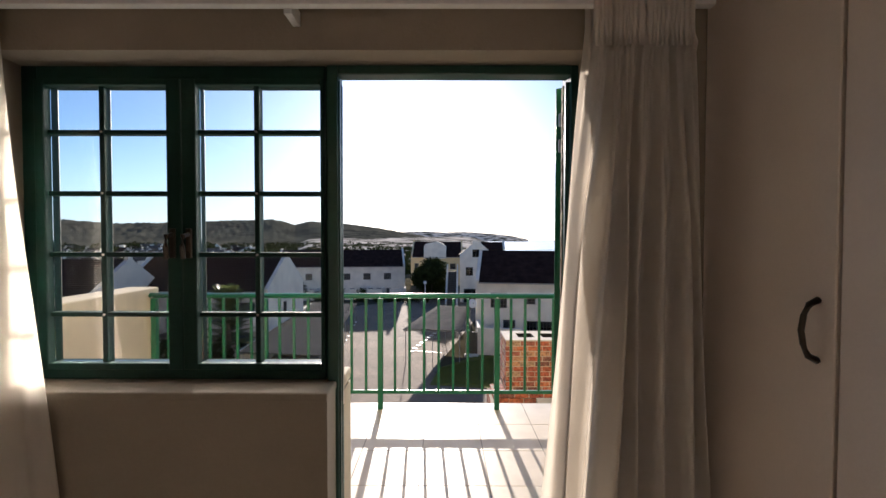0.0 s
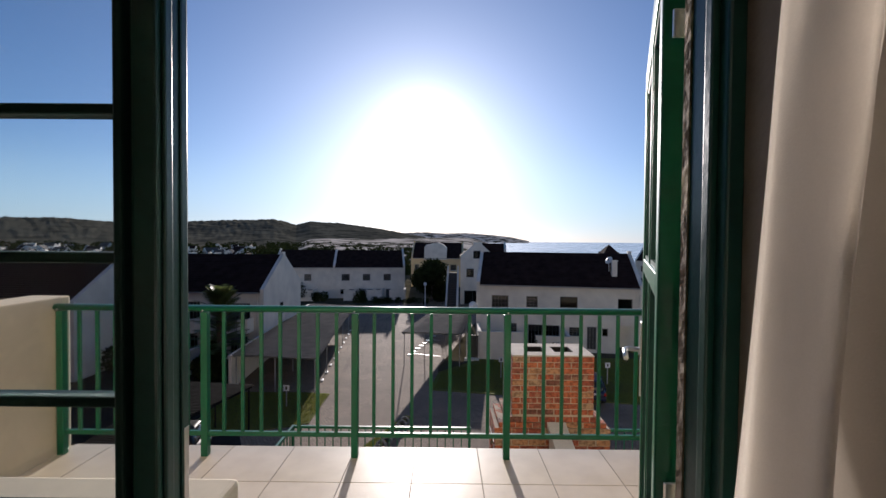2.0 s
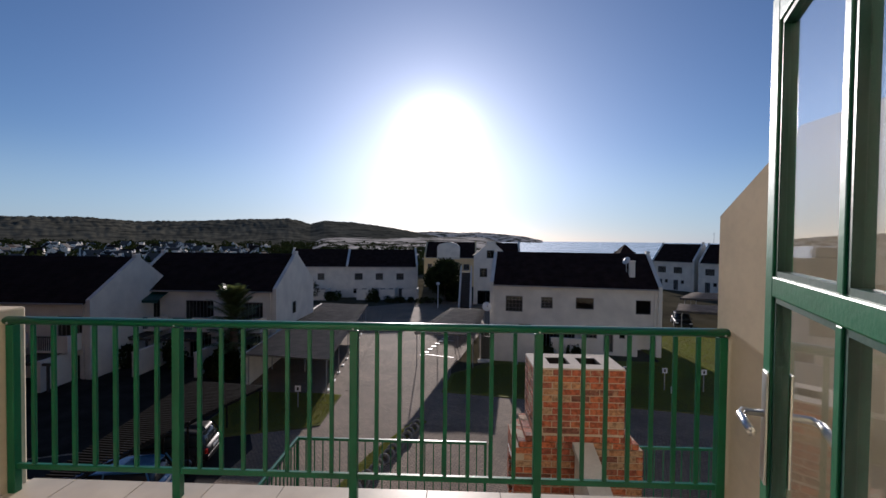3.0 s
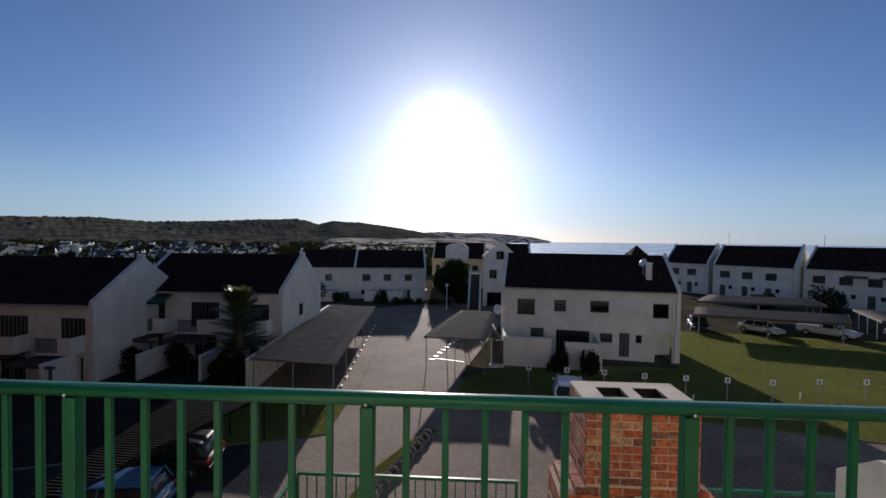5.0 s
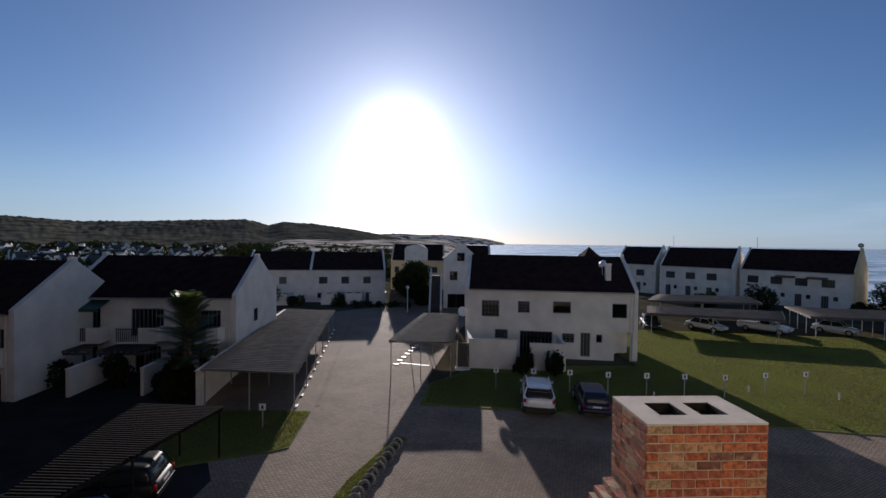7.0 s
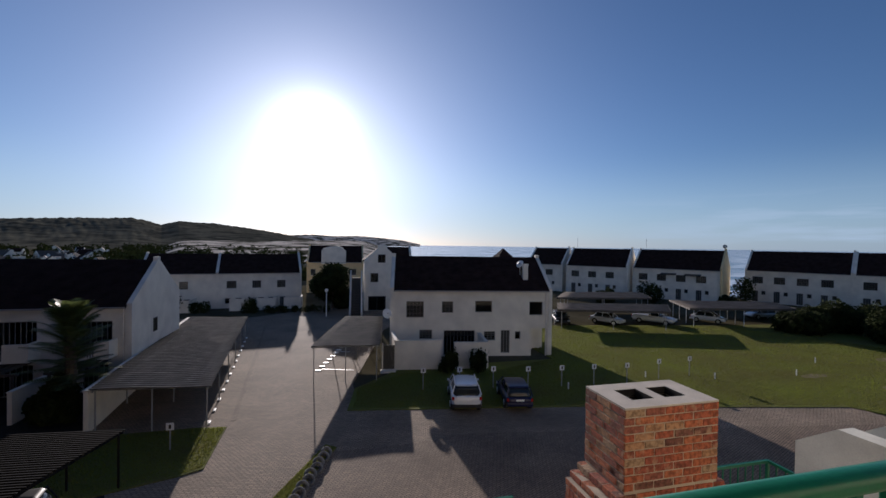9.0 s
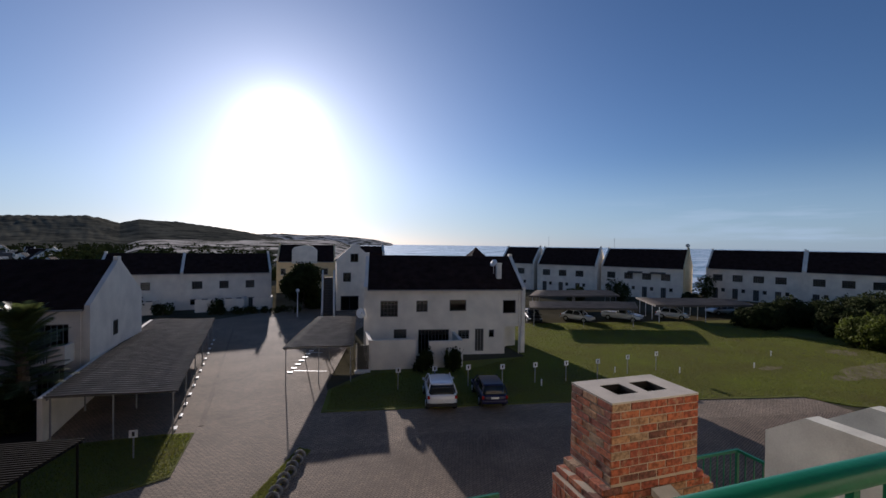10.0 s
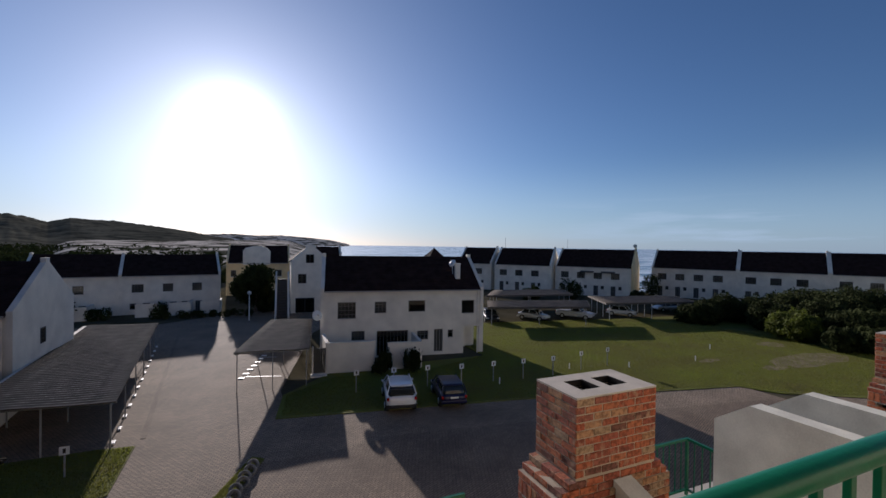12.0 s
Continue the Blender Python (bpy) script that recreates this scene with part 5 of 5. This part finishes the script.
for i, (x, y, r, h) in enumerate(((52, 37, 3.2, 2.6), (58, 35.5, 4.0, 3.2), (64, 34, 4.2, 3.4), (70, 33, 4.5, 3.6), (77, 31, 4.8, 3.8), (56, 30.5, 3.6, 3.0), (63, 28, 4.2, 3.4), (51.5, 26.5, 3.2, 2.7), (56, 23.5, 3.8, 3.2), (51.0, 21.5, 2.6, 2.2), (62, 21.5, 3.6, 3.4))):
    bush("dense coastal hedge shrub beside the lawn, " + ("bright yellow-green" if i == 7 else "dark green"), x, y, (r, r * 0.8, h), 12000, 0.2, BUSH if i == 7 else BUSH_DARK, seed=20 + i, group="hedge")
for i in range(9):
    bush("low clipped hedge at the end of the lane", -12.5 + i * 1.3, 62.3 - 0.1 * i, (0.8, 0.5, 0.9), 320, 0.12, seed=60 + i, group="low hedge")
for i, (x, y, r, h) in enumerate(((68.7, 60.0, 2.0, 4.2), (51.5, 62, 2.2, 3.6), (60, 55, 1.2, 2.0), (44.5, 64, 1.8, 2.6))):
    bush("rounded dark shrub before the shore houses", x, y, (r, r, h), 1600, 0.22, seed=40 + i)


def palm(x, y, height, fronds, seed):
    rnd = random.Random(seed)
    t = thing("palm_tree", "palm tree with arching fronds before the terrace", "palm tree", m=pose(x, y, GZ))
    bm = bmesh.new()
    n = 14
    tube(bm, [(0.03 * math.sin(i), 0, height * i / n) for i in range(n + 1)], [0.3 - 0.1 * i / n + (0.03 if i % 2 else 0) for i in range(n + 1)], 10)
    part("trunk", bm, BARK, t)
    for k in range(fronds):
        a, tilt = k * 2.4 + rnd.uniform(-0.2, 0.2), 0.35 + 1.1 * (k / fronds) + rnd.uniform(-0.1, 0.1)
        L, top = rnd.uniform(1.7, 2.4), height * (0.38 + 0.62 * min(1, k / fronds * 1.5))
        bm = bmesh.new()
        spine = []
        for i in range(11):
            s = i / 10
            r = L * (s * math.cos(tilt) + 0.12 * s * s)
            spine.append(Vector((r * math.cos(a), r * math.sin(a), top + L * (s * math.sin(tilt) - 0.3 * s * s))))
        tube(bm, spine, [0.03 - 0.0025 * i for i in range(11)], 4)
        side = Vector((-math.sin(a), math.cos(a), 0))
        for i in range(1, 11):
            for q in (0.0, 0.5):
                p = spine[i - 1].lerp(spine[i], q)
                d = (spine[i] - spine[i - 1]).normalized()
                w = 0.45 * math.sin(math.pi * min(1, (i + q) / 11)) + 0.1
                for s in (-1, 1):
                    tip = p + side * s * w * 1.15 + d * w * 0.7 + Vector((0, 0, -0.12 * w))
                    bm.faces.new([bm.verts.new(v) for v in (p, p + d * 0.09, tip)])
        part("frond", bm, PALM_LEAF, t)
    return t


palm(-14.5, 27.3, 4.9, 84, 4)
bush("dark climbing shrub around the palm trunk", -14.6, 27.0, (0.8, 0.7, 2.2), 1800, 0.17, seed=77)
bush("dark shrub beside the palm", -15.6, 26.8, (0.9, 0.8, 1.5), 1300, 0.15, seed=78)

# ---- distance ----
AZ = (-80, -52, -46.2, -41.5, -37.9, -32.8, -29, -24, -22, -19.4, -17.7, -13.8, -9.4, -4.9, -2.9, -1.5)
UP = (35, 35, 34, 32, 26, 29, 30, 33, 34, 25, 31, 28, 21, 11, 8, 0)
bm = bmesh.new()
grid = []
for i in range(701):
    az = -80 + 78 * i / 700
    h = float(np.interp(az, AZ, UP))
    row = []
    for j in range(41):
        f = j / 40
        r = 260 + 1000 * f
        rise = smooth_step(0.25, 0.95, f)
        q = Vector((r * math.sin(radians(az)), r * math.cos(radians(az)), 0))
        nz = noise.noise(q / 130) * 3.5 + noise.noise(q / 38) * 2.2 + abs(noise.noise(q / 13)) * 5.0
        z = GZ - 1.0 + (h / 751 * 1260 * math.cos(radians(az)) + 7.0) * rise + nz * (0.25 + 0.75 * rise) * (0.5 if az > -20 else 1)
        row.append(bm.verts.new((r * math.sin(radians(az)), r * math.cos(radians(az)), z)))
    grid.append(row)
for a, b in zip(grid, grid[1:]):
    for j in range(40):
        bm.faces.new((a[j], a[j + 1], b[j + 1], b[j]))
solid("hill", bm, HILL, "dark scrub-covered coastal hills", "hill", smooth=True)
bm = bmesh.new()
grid = []
for i in range(121):
    az = -14 + 25.2 * i / 120
    h = float(np.interp(az, (-14, -6, -3, 0, 3, 5, 7.5, 9, 10.2, 11.2), (5, 13, 15, 13, 14, 12, 9, 6.5, 3, 0)))
    row = []
    for j in range(7):
        f = j / 6
        r = 2600 + 500 * f
        row.append(bm.verts.new((r * math.sin(radians(az)), r * math.cos(radians(az)), -15 + (h / 751 * 3000 + 14) * math.sin(f * math.pi / 2) + 3 * noise.noise(Vector((az * 2, f * 3, 8))))))
    grid.append(row)
for a, b in zip(grid, grid[1:]):
    for j in range(6):
        bm.faces.new((a[j], a[j + 1], b[j + 1], b[j]))
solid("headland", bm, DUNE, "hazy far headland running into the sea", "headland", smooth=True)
bm = bmesh.new()
grid = []
for i in range(91):
    az = -22 + 30 * i / 90
    row = []
    for j in range(17):
        f = j / 16
        r = 140 + 900 * f
        k = smooth_step(-22, -17, az) * smooth_step(9, 3, az)
        z = GZ - 3 + (4.5 + 14 * f * k) * k + 2.5 * noise.noise(Vector((az * 0.4, f * 9, 5))) * f
        row.append(bm.verts.new((r * math.sin(radians(az)), r * math.cos(radians(az)), z)))
    grid.append(row)
for a, b in zip(grid, grid[1:]):
    for j in range(16):
        bm.faces.new((a[j], a[j + 1], b[j + 1], b[j]))
solid("dunes", bm, DUNE, "pale sand dunes with patches of scrub", "dunes", smooth=True)

# far town below the hills
rnd = random.Random(8)
for i in range(170):
    az = rnd.uniform(-54, -24)
    r = rnd.uniform(100, 330)
    x, y = r * math.sin(radians(az)), r * math.cos(radians(az))
    w, d, e = rnd.uniform(3, 7), rnd.uniform(3, 5), rnd.uniform(1.8, 3.4)
    b0 = GZ - 0.5 + 0.012 * max(0, r - 150)
    hh = thing("distant_house", "small white house in the far town below the hills", "house", "far town", m=pose(x, y, b0, 0, 0, rnd.uniform(0, 180)))
    bm = bmesh.new()
    prism(bm, [(-d / 2, 0), (-d / 2, e), (0, e + d * 0.42), (d / 2, e), (d / 2, 0)], -w / 2, w / 2, "x")
    part("wall", bm, WHITE_WALL, hh)
    if i % 3:
        part("boundary_wall", boxes((-w, w, -d / 2 - 2.2, -d / 2 - 2, -0.5, rnd.uniform(0.8, 2.2)), (w / 4, w / 4 + 2.4, -d / 2 - 1.6, -d / 2 + 0.4, 0, e + rnd.uniform(0.4, 1.6))), WHITE_WALL, hh)
    bm = bmesh.new()
    prism(bm, [(-d / 2 - 0.3, e - 0.1), (0, e + d * 0.42 + 0.12), (d / 2 + 0.3, e - 0.1), (d / 2 + 0.3, e - 0.3), (0, e + d * 0.42 + 0.01), (-d / 2 - 0.3, e - 0.3)], -w / 2 + 0.3, w / 2 - 0.3, "x")
    part("roof", bm, (ROOF, SHEET, TIMBER)[i % 3], hh)
bm = bmesh.new()
for i in range(560):
    az = rnd.uniform(-60, -4)
    r = rnd.uniform(105, 420)
    s = rnd.uniform(1.5, 3.2)
    leaves(bm, rnd, (r * math.sin(radians(az)), r * math.cos(radians(az)), GZ + 1.2 + 0.012 * max(0, r - 150)), (s * 1.4, s * 1.4, s), 60, 0.9)
solid("far_woods", bm, BUSH_DARK, "dark coastal trees and scrub between far houses", "woods", "stuff")

# grass blades over the lawns
def blades(name, label, pts, count, height, seed):
    """Single blades scattered over a plan outline, thinning with distance."""
    rg = np.random.default_rng(seed)
    poly = np.array(pts)
    lo, hi = poly.min(0), poly.max(0)
    got = np.zeros((0, 2))
    while len(got) < count:
        c = rg.uniform(lo, hi, (count * 3, 2))
        inside = np.zeros(len(c), bool)
        for (x0, y0), (x1, y1) in zip(poly, np.roll(poly, -1, 0)):
            cross = ((y0 > c[:, 1]) != (y1 > c[:, 1])) & (c[:, 0] < (x1 - x0) * (c[:, 1] - y0) / (y1 - y0 + 1e-9) + x0)
            inside ^= cross
        keep = rg.random(len(c)) < np.clip(700 / (c[:, 0] ** 2 + c[:, 1] ** 2), 0.1, 1)
        got = np.vstack([got, c[inside & keep]])
    got = got[:count]
    far = np.clip(np.hypot(got[:, 0], got[:, 1]) / 25, 0.6, 2.4)
    a = rg.uniform(0, math.tau, count)
    w, h = 0.022 * far, height * rg.uniform(0.5, 1.3, count) * far ** 0.5
    lean = rg.normal(0, 0.5, (count, 2)) * h[:, None]
    v = np.zeros((count, 3, 3))
    v[:, 0, :2] = got + np.c_[np.cos(a), np.sin(a)] * w[:, None]
    v[:, 1, :2] = got - np.c_[np.cos(a), np.sin(a)] * w[:, None]
    v[:, 2, :2] = got + lean
    v[:, :2, 2] = GZ + 0.068
    v[:, 2, 2] = GZ + 0.07 + h
    me = bpy.data.meshes.new(name)
    me.from_pydata(v.reshape(-1, 3).tolist(), [], np.arange(count * 3).reshape(-1, 3).tolist())
    me.materials.append(BLADE)
    tagged(new(name, me), label, "grass", "", "stuff")


LAWN = [(0.2, 25.5), (5.3, 24.6), (13.5, 23.2), (22.4, 21.2), (29.7, 19.6), (31, 17.7), (46, 9), (58, 12), (50, 34), (44.5, 43.0), (26.5, 46.3), (17.2, 46.8), (17.4, 33.2), (11.5, 31), (4.3, 31.6), (0.7, 29)]
blades("grass", "short blades of the mown lawn", LAWN, 230000, 0.032, 1)
blades("grass", "short blades of the grass strip by the lane", [(-6.25, 24.3), (-6.2, 20.3), (-6.9, 19.9), (-12, 18.2), (-12.2, 24.4), (-7.6, 24.5)], 14000, 0.06, 2)
blades("grass", "rough grass on the narrow island", [(-1.2, 21.25), (-0.75, 20.9), (-2.4, 17.0), (-4.9, 9.1), (-5.35, 9.1), (-3.0, 17.4)], 9000, 0.07, 3)

# ---- terrace of the flat below, with its braai chimneys ----
TZ = -2.75
bm = boxes((-1.9, 14.0, OUT + 0.03, 5.5, GZ, TZ))
solid("lower_storeys", bm, PLASTER_OUT, "buff plastered lower storeys carrying the terrace", "wall")
solid("upper_storeys", boxes((-1.98, 14.0, -6.0, OUT, GZ, -0.3), (2.53, 14, -8, OUT, -0.3, 6.5), (-1.99, 2.52, -8, OUT - 0.01, 2.76, 6.5)), PLASTER_OUT, "buff plastered block of flats", "wall")
# added out of view: its sunlit face brightens the shaded fronts opposite
solid("bounce_block", boxes((28.0, 80.0, -8, OUT, GZ, 6.5)), STUCCO, "unseen pale block added to bounce sunlight onto the houses", "wall")
# added out of view: blocks sky light so the left houses go darker
solid("sky_blocker", boxes((-60, -23.5, -8, 15, GZ, 11.0), (-23.4, -2.0, -8, OUT, GZ, 11.0)), BLOCKER_DARK, "unseen dark block added to keep sky light off the left houses", "wall")
solid("terrace_kerb", boxes((-1.9, 14.0, 5.3, 5.5, TZ, TZ + 0.12)), CONCRETE, "pale raised kerb along the terrace edge", "kerb")


def terrace_rail(pts):
    r = thing("terrace_railing", "green steel railing around the lower terrace", "railing", "terrace railings")
    for (x0, y0), (x1, y1) in zip(pts, pts[1:]):
        d = math.hypot(x1 - x0, y1 - y0)
        m = pose(x0, y0, TZ + 0.12, 0, 0, math.degrees(math.atan2(y1 - y0, x1 - x0)))
        first = (x0, y0) == pts[0]
        bars = [("top_rail", (0 if first else 0.021, d + 0.02, -0.02, 0.02, 0.9, 0.94)), ("bottom_rail", (0.021, d - 0.021, -0.015, 0.015, 0.08, 0.11)), ("post", (d - 0.02, d + 0.02, -0.02, 0.02, 0, 0.899))]
        if first:
            bars.append(("post", (-0.02, 0.02, -0.02, 0.02, 0, 0.899)))
        n = int(d / 0.13)
        bars += [("baluster", (d * i / n - 0.008, d * i / n + 0.008, -0.008, 0.008, 0.11, 0.9)) for i in range(1, n)]
        for nm, dims in bars:
            ob = part(nm, boxes(dims), GREEN, r)
            ob.matrix_local = m
    return r


terrace_rail([(-1.66, 3.0), (-1.66, 5.4), (1.3, 5.4)])
terrace_rail([(3.2, 5.4), (5.4, 5.4), (5.4, 4.35)])


def privacy_wall(x):
    bm = bmesh.new()
    prism(bm, [(OUT + 0.03, TZ), (4.3, TZ), (4.3, -0.8), (3.87, -0.49), (OUT + 0.03, -0.49)], x, x + 0.22, "x")
    return solid("privacy_wall", bm, STUCCO, "weathered pale plaster wall between the terraces", "wall")


privacy_wall(4.4)
privacy_wall(5.54)

brick_mesh = {}


def brick(l, w, h):
    key = (round(l, 3), round(w, 3), round(h, 3))
    if key not in brick_mesh:
        bm = boxes((-l / 2, l / 2, -w / 2, w / 2, -h / 2, h / 2), bevel=0.0)
        bmesh.ops.bevel(bm, geom=bm.edges[:], offset=0.0035, segments=1, affect="EDGES")
        brick_mesh[key] = mesh_of("brick", bm, BRICK)
    return brick_mesh[key]


def courses(parent, x0, x1, y0, y1, z0, z1, rnd, skip=None, course=0.0775, length=0.222, budget=300):
    """Bricks in running bond round four faces, each its own piece."""
    n = int(round((z1 - z0) / course))
    made = 0
    for k in range(n):
        z = z1 - course * (k + 0.5)
        for face in range(4):
            along_x = face in (0, 2)
            a, b = (x0, x1) if along_x else (y0, y1)
            cuts = [a]
            p = a + length * (0.5 if k % 2 else 1.0)
            while p < b - 0.04:
                cuts.append(p)
                p += length
            cuts.append(b)
            for c0, c1 in zip(cuts, cuts[1:]):
                l = c1 - c0 - 0.012
                if l < 0.03:
                    continue
                mid = (c0 + c1) / 2
                off = {0: y0, 1: x1, 2: y1, 3: x0}[face]
                inn = 0.05 * (1 if face in (0, 3) else -1)
                pos = (mid, off + inn, z) if along_x else (off + inn, mid, z)
                if skip and skip(*pos):
                    continue
                ob = new("brick", brick(round(l, 3), 0.1, course - 0.012))
                ob.matrix_world = pose(pos[0] + rnd.uniform(-0.003, 0.003), pos[1] + rnd.uniform(-0.003, 0.003), z, rnd.uniform(-0.8, 0.8), rnd.uniform(-0.8, 0.8), (0 if along_x else 90) + rnd.uniform(-0.6, 0.6))
                ob.parent = parent
                made += 1
    return made


def braai(dx, seed, label):
    rnd = random.Random(seed)
    t = thing("chimney", label, "chimney", "braai chimneys")
    X0, X1, Y0, Y1, ZT = 1.76 + dx, 2.84 + dx, 3.9, 4.55, -0.06
    holes = [(X0 + 0.22, X0 + 0.48, Y0 + 0.18, Y1 - 0.18), (X0 + 0.6, X0 + 0.86, Y0 + 0.18, Y1 - 0.18)]
    cap = pierced(bmesh.new(), X0 + 0.002, X1 - 0.002, Y0 + 0.002, Y1 - 0.002, ZT - 0.018, ZT, holes)
    for v in cap.verts:
        v.co = (v.co.x, v.co.z, v.co.y)
    bmesh.ops.remove_doubles(cap, verts=cap.verts[:], dist=0.0005)
    part("cap", cap, CONCRETE, t, "pale concrete cap with two flue holes")
    for a, b, c, d in holes:
        part("flue_liner", boxes((a, a + 0.012, c, d, ZT - 0.075, ZT - 0.004), (b - 0.012, b, c, d, ZT - 0.075, ZT - 0.004), (a + 0.012, b - 0.012, c, c + 0.012, ZT - 0.075, ZT - 0.004), (a + 0.012, b - 0.012, d - 0.012, d, ZT - 0.075, ZT - 0.004)), SOOT, t, "sooty black flue mouth")
    part("flue", boxes((X0 + 0.2, X1 - 0.2, Y0 + 0.15, Y1 - 0.15, ZT - 0.39, ZT - 0.1)), SOOT, t, "black sooty flue")
    core = boxes((X0 + 0.007, X1 - 0.007, Y0 + 0.007, Y1 - 0.007, -0.9, ZT - 0.4), (X0 + 0.007, X0 + 0.2, Y0 + 0.007, Y1 - 0.007, ZT - 0.4, ZT - 0.02), (X1 - 0.2, X1 - 0.007, Y0 + 0.007, Y1 - 0.007, ZT - 0.4, ZT - 0.02), (X0 + 0.2, X1 - 0.2, Y0 + 0.007, Y0 + 0.15, ZT - 0.4, ZT - 0.02), (X0 + 0.2, X1 - 0.2, Y1 - 0.15, Y1 - 0.007, ZT - 0.4, ZT - 0.02))
    part("core", core, MORTAR, t)
    courses(t, X0, X1, Y0, Y1, -0.87, ZT - 0.016, rnd)
    # stepped shoulders down to the fireplace
    for i in range(2):
        s = 0.085 * (i + 1)
        part("shoulder_bed", boxes((X0 - s + 0.007, X1 + s - 0.007, Y0 + 0.002, Y1 - 0.002, -0.944 - 0.074 * i, -0.878 - 0.074 * i)), MORTAR, t)
        courses(t, X0 - s, X1 + s, Y0 - 0.005, Y1 + 0.005, -0.946 - 0.076 * i, -0.87 - 0.076 * i, rnd)
    B0, B1 = X0 - 0.22, X1 + 0.22
    part("body", boxes((B0 + 0.007, X0, Y0, Y0 + 0.12, TZ, -1.026), (B0 + 0.007, X0, Y1 - 0.12, Y1, TZ, -1.026), (X0, B1 - 0.007, Y0, Y1, TZ, -1.026), (B0 + 0.007, X0, Y0 + 0.12, Y1 - 0.12, -1.1, -1.026), (B0 + 0.007, X0, Y0 + 0.12, Y1 - 0.12, TZ, -1.95)), MORTAR, t)
    courses(t, B0, B1, Y0 - 0.01, Y1 + 0.01, -1.872, -1.022, rnd, skip=lambda x, y, z: x < B0 + 0.08 and (z < -1.24 and Y0 + 0.12 < y < Y1 - 0.12 or -1.25 < z < -1.09 and Y0 + 0.02 < y < Y1 - 0.02))
    # soldier course over the fire opening
    part("soldier_bed", boxes((B0 + 0.007, X0, Y0 + 0.01, Y1 - 0.01, -1.25, -1.1)), MORTAR, t)
    for i in range(8):
        ob = new("brick", brick(0.146, 0.1, 0.07))
        ob.matrix_world = pose(B0 + 0.05, Y0 + 0.045 + 0.08 * i, -1.175, rnd.uniform(-1, 1), 90, 90 + rnd.uniform(-1, 1))
        ob.parent = t
    part("lintel", boxes((B0 - 0.004, B0 + 0.1, Y0 + 0.08, Y1 - 0.08, -1.266, -1.252)), STEEL, t)
    part("fire_opening", boxes((X0 - 0.02, X0 - 0.003, Y0 + 0.12, Y1 - 0.12, -1.95, -1.1)), SOOT, t, "sooty fireplace opening")
    cw = thing("coping_wall", "sloping plastered wing wall with a concrete coping against the chimney", "wall", "wing walls")
    part("wall", prism(bmesh.new(), [(2.0, TZ), (Y0 - 0.03, TZ), (Y0 - 0.03, -1.0), (2.0, -1.62)], X0 + 0.49, X0 + 0.67, "x"), STUCCO, cw)
    part("coping", prism(bmesh.new(), [(1.98, -1.62), (Y0 - 0.03, -0.997), (Y0 - 0.03, -0.93), (1.98, -1.55)], X0 + 0.46, X0 + 0.7, "x"), STUCCO, cw)
    return t


braai(0.0, 5, "red face-brick braai chimney with two flues")
braai(7.42, 6, "red face-brick braai chimney of the next flat")

# ---- balcony floor tiles ----
TS = 0.42
xs = [-1.69] + [0.678 + TS * k for k in range(-5, 4)] + [2.27]
ys = [OUT + 0.02] + [0.0 + TS * k for k in range(-2, 3)] + [1.275]
bal = tagged(new("balcony_floor", mesh_of("bed", boxes((-1.69, 2.27, OUT + 0.021, 1.274, -0.0115, -0.003)), GROUT)), "cream tiled balcony floor", "floor", "", "structure")
for x0, x1 in zip(xs, xs[1:]):
    for y0, y1 in zip(ys, ys[1:]):
        if x1 - x0 > 0.03 and y1 - y0 > 0.03:
            part("tile", boxes((x0 + 0.003, x1 - 0.003, y0 + 0.003, y1 - 0.003, -0.003, 0.0 + random.uniform(0, 0.0008))), TILE, bal)
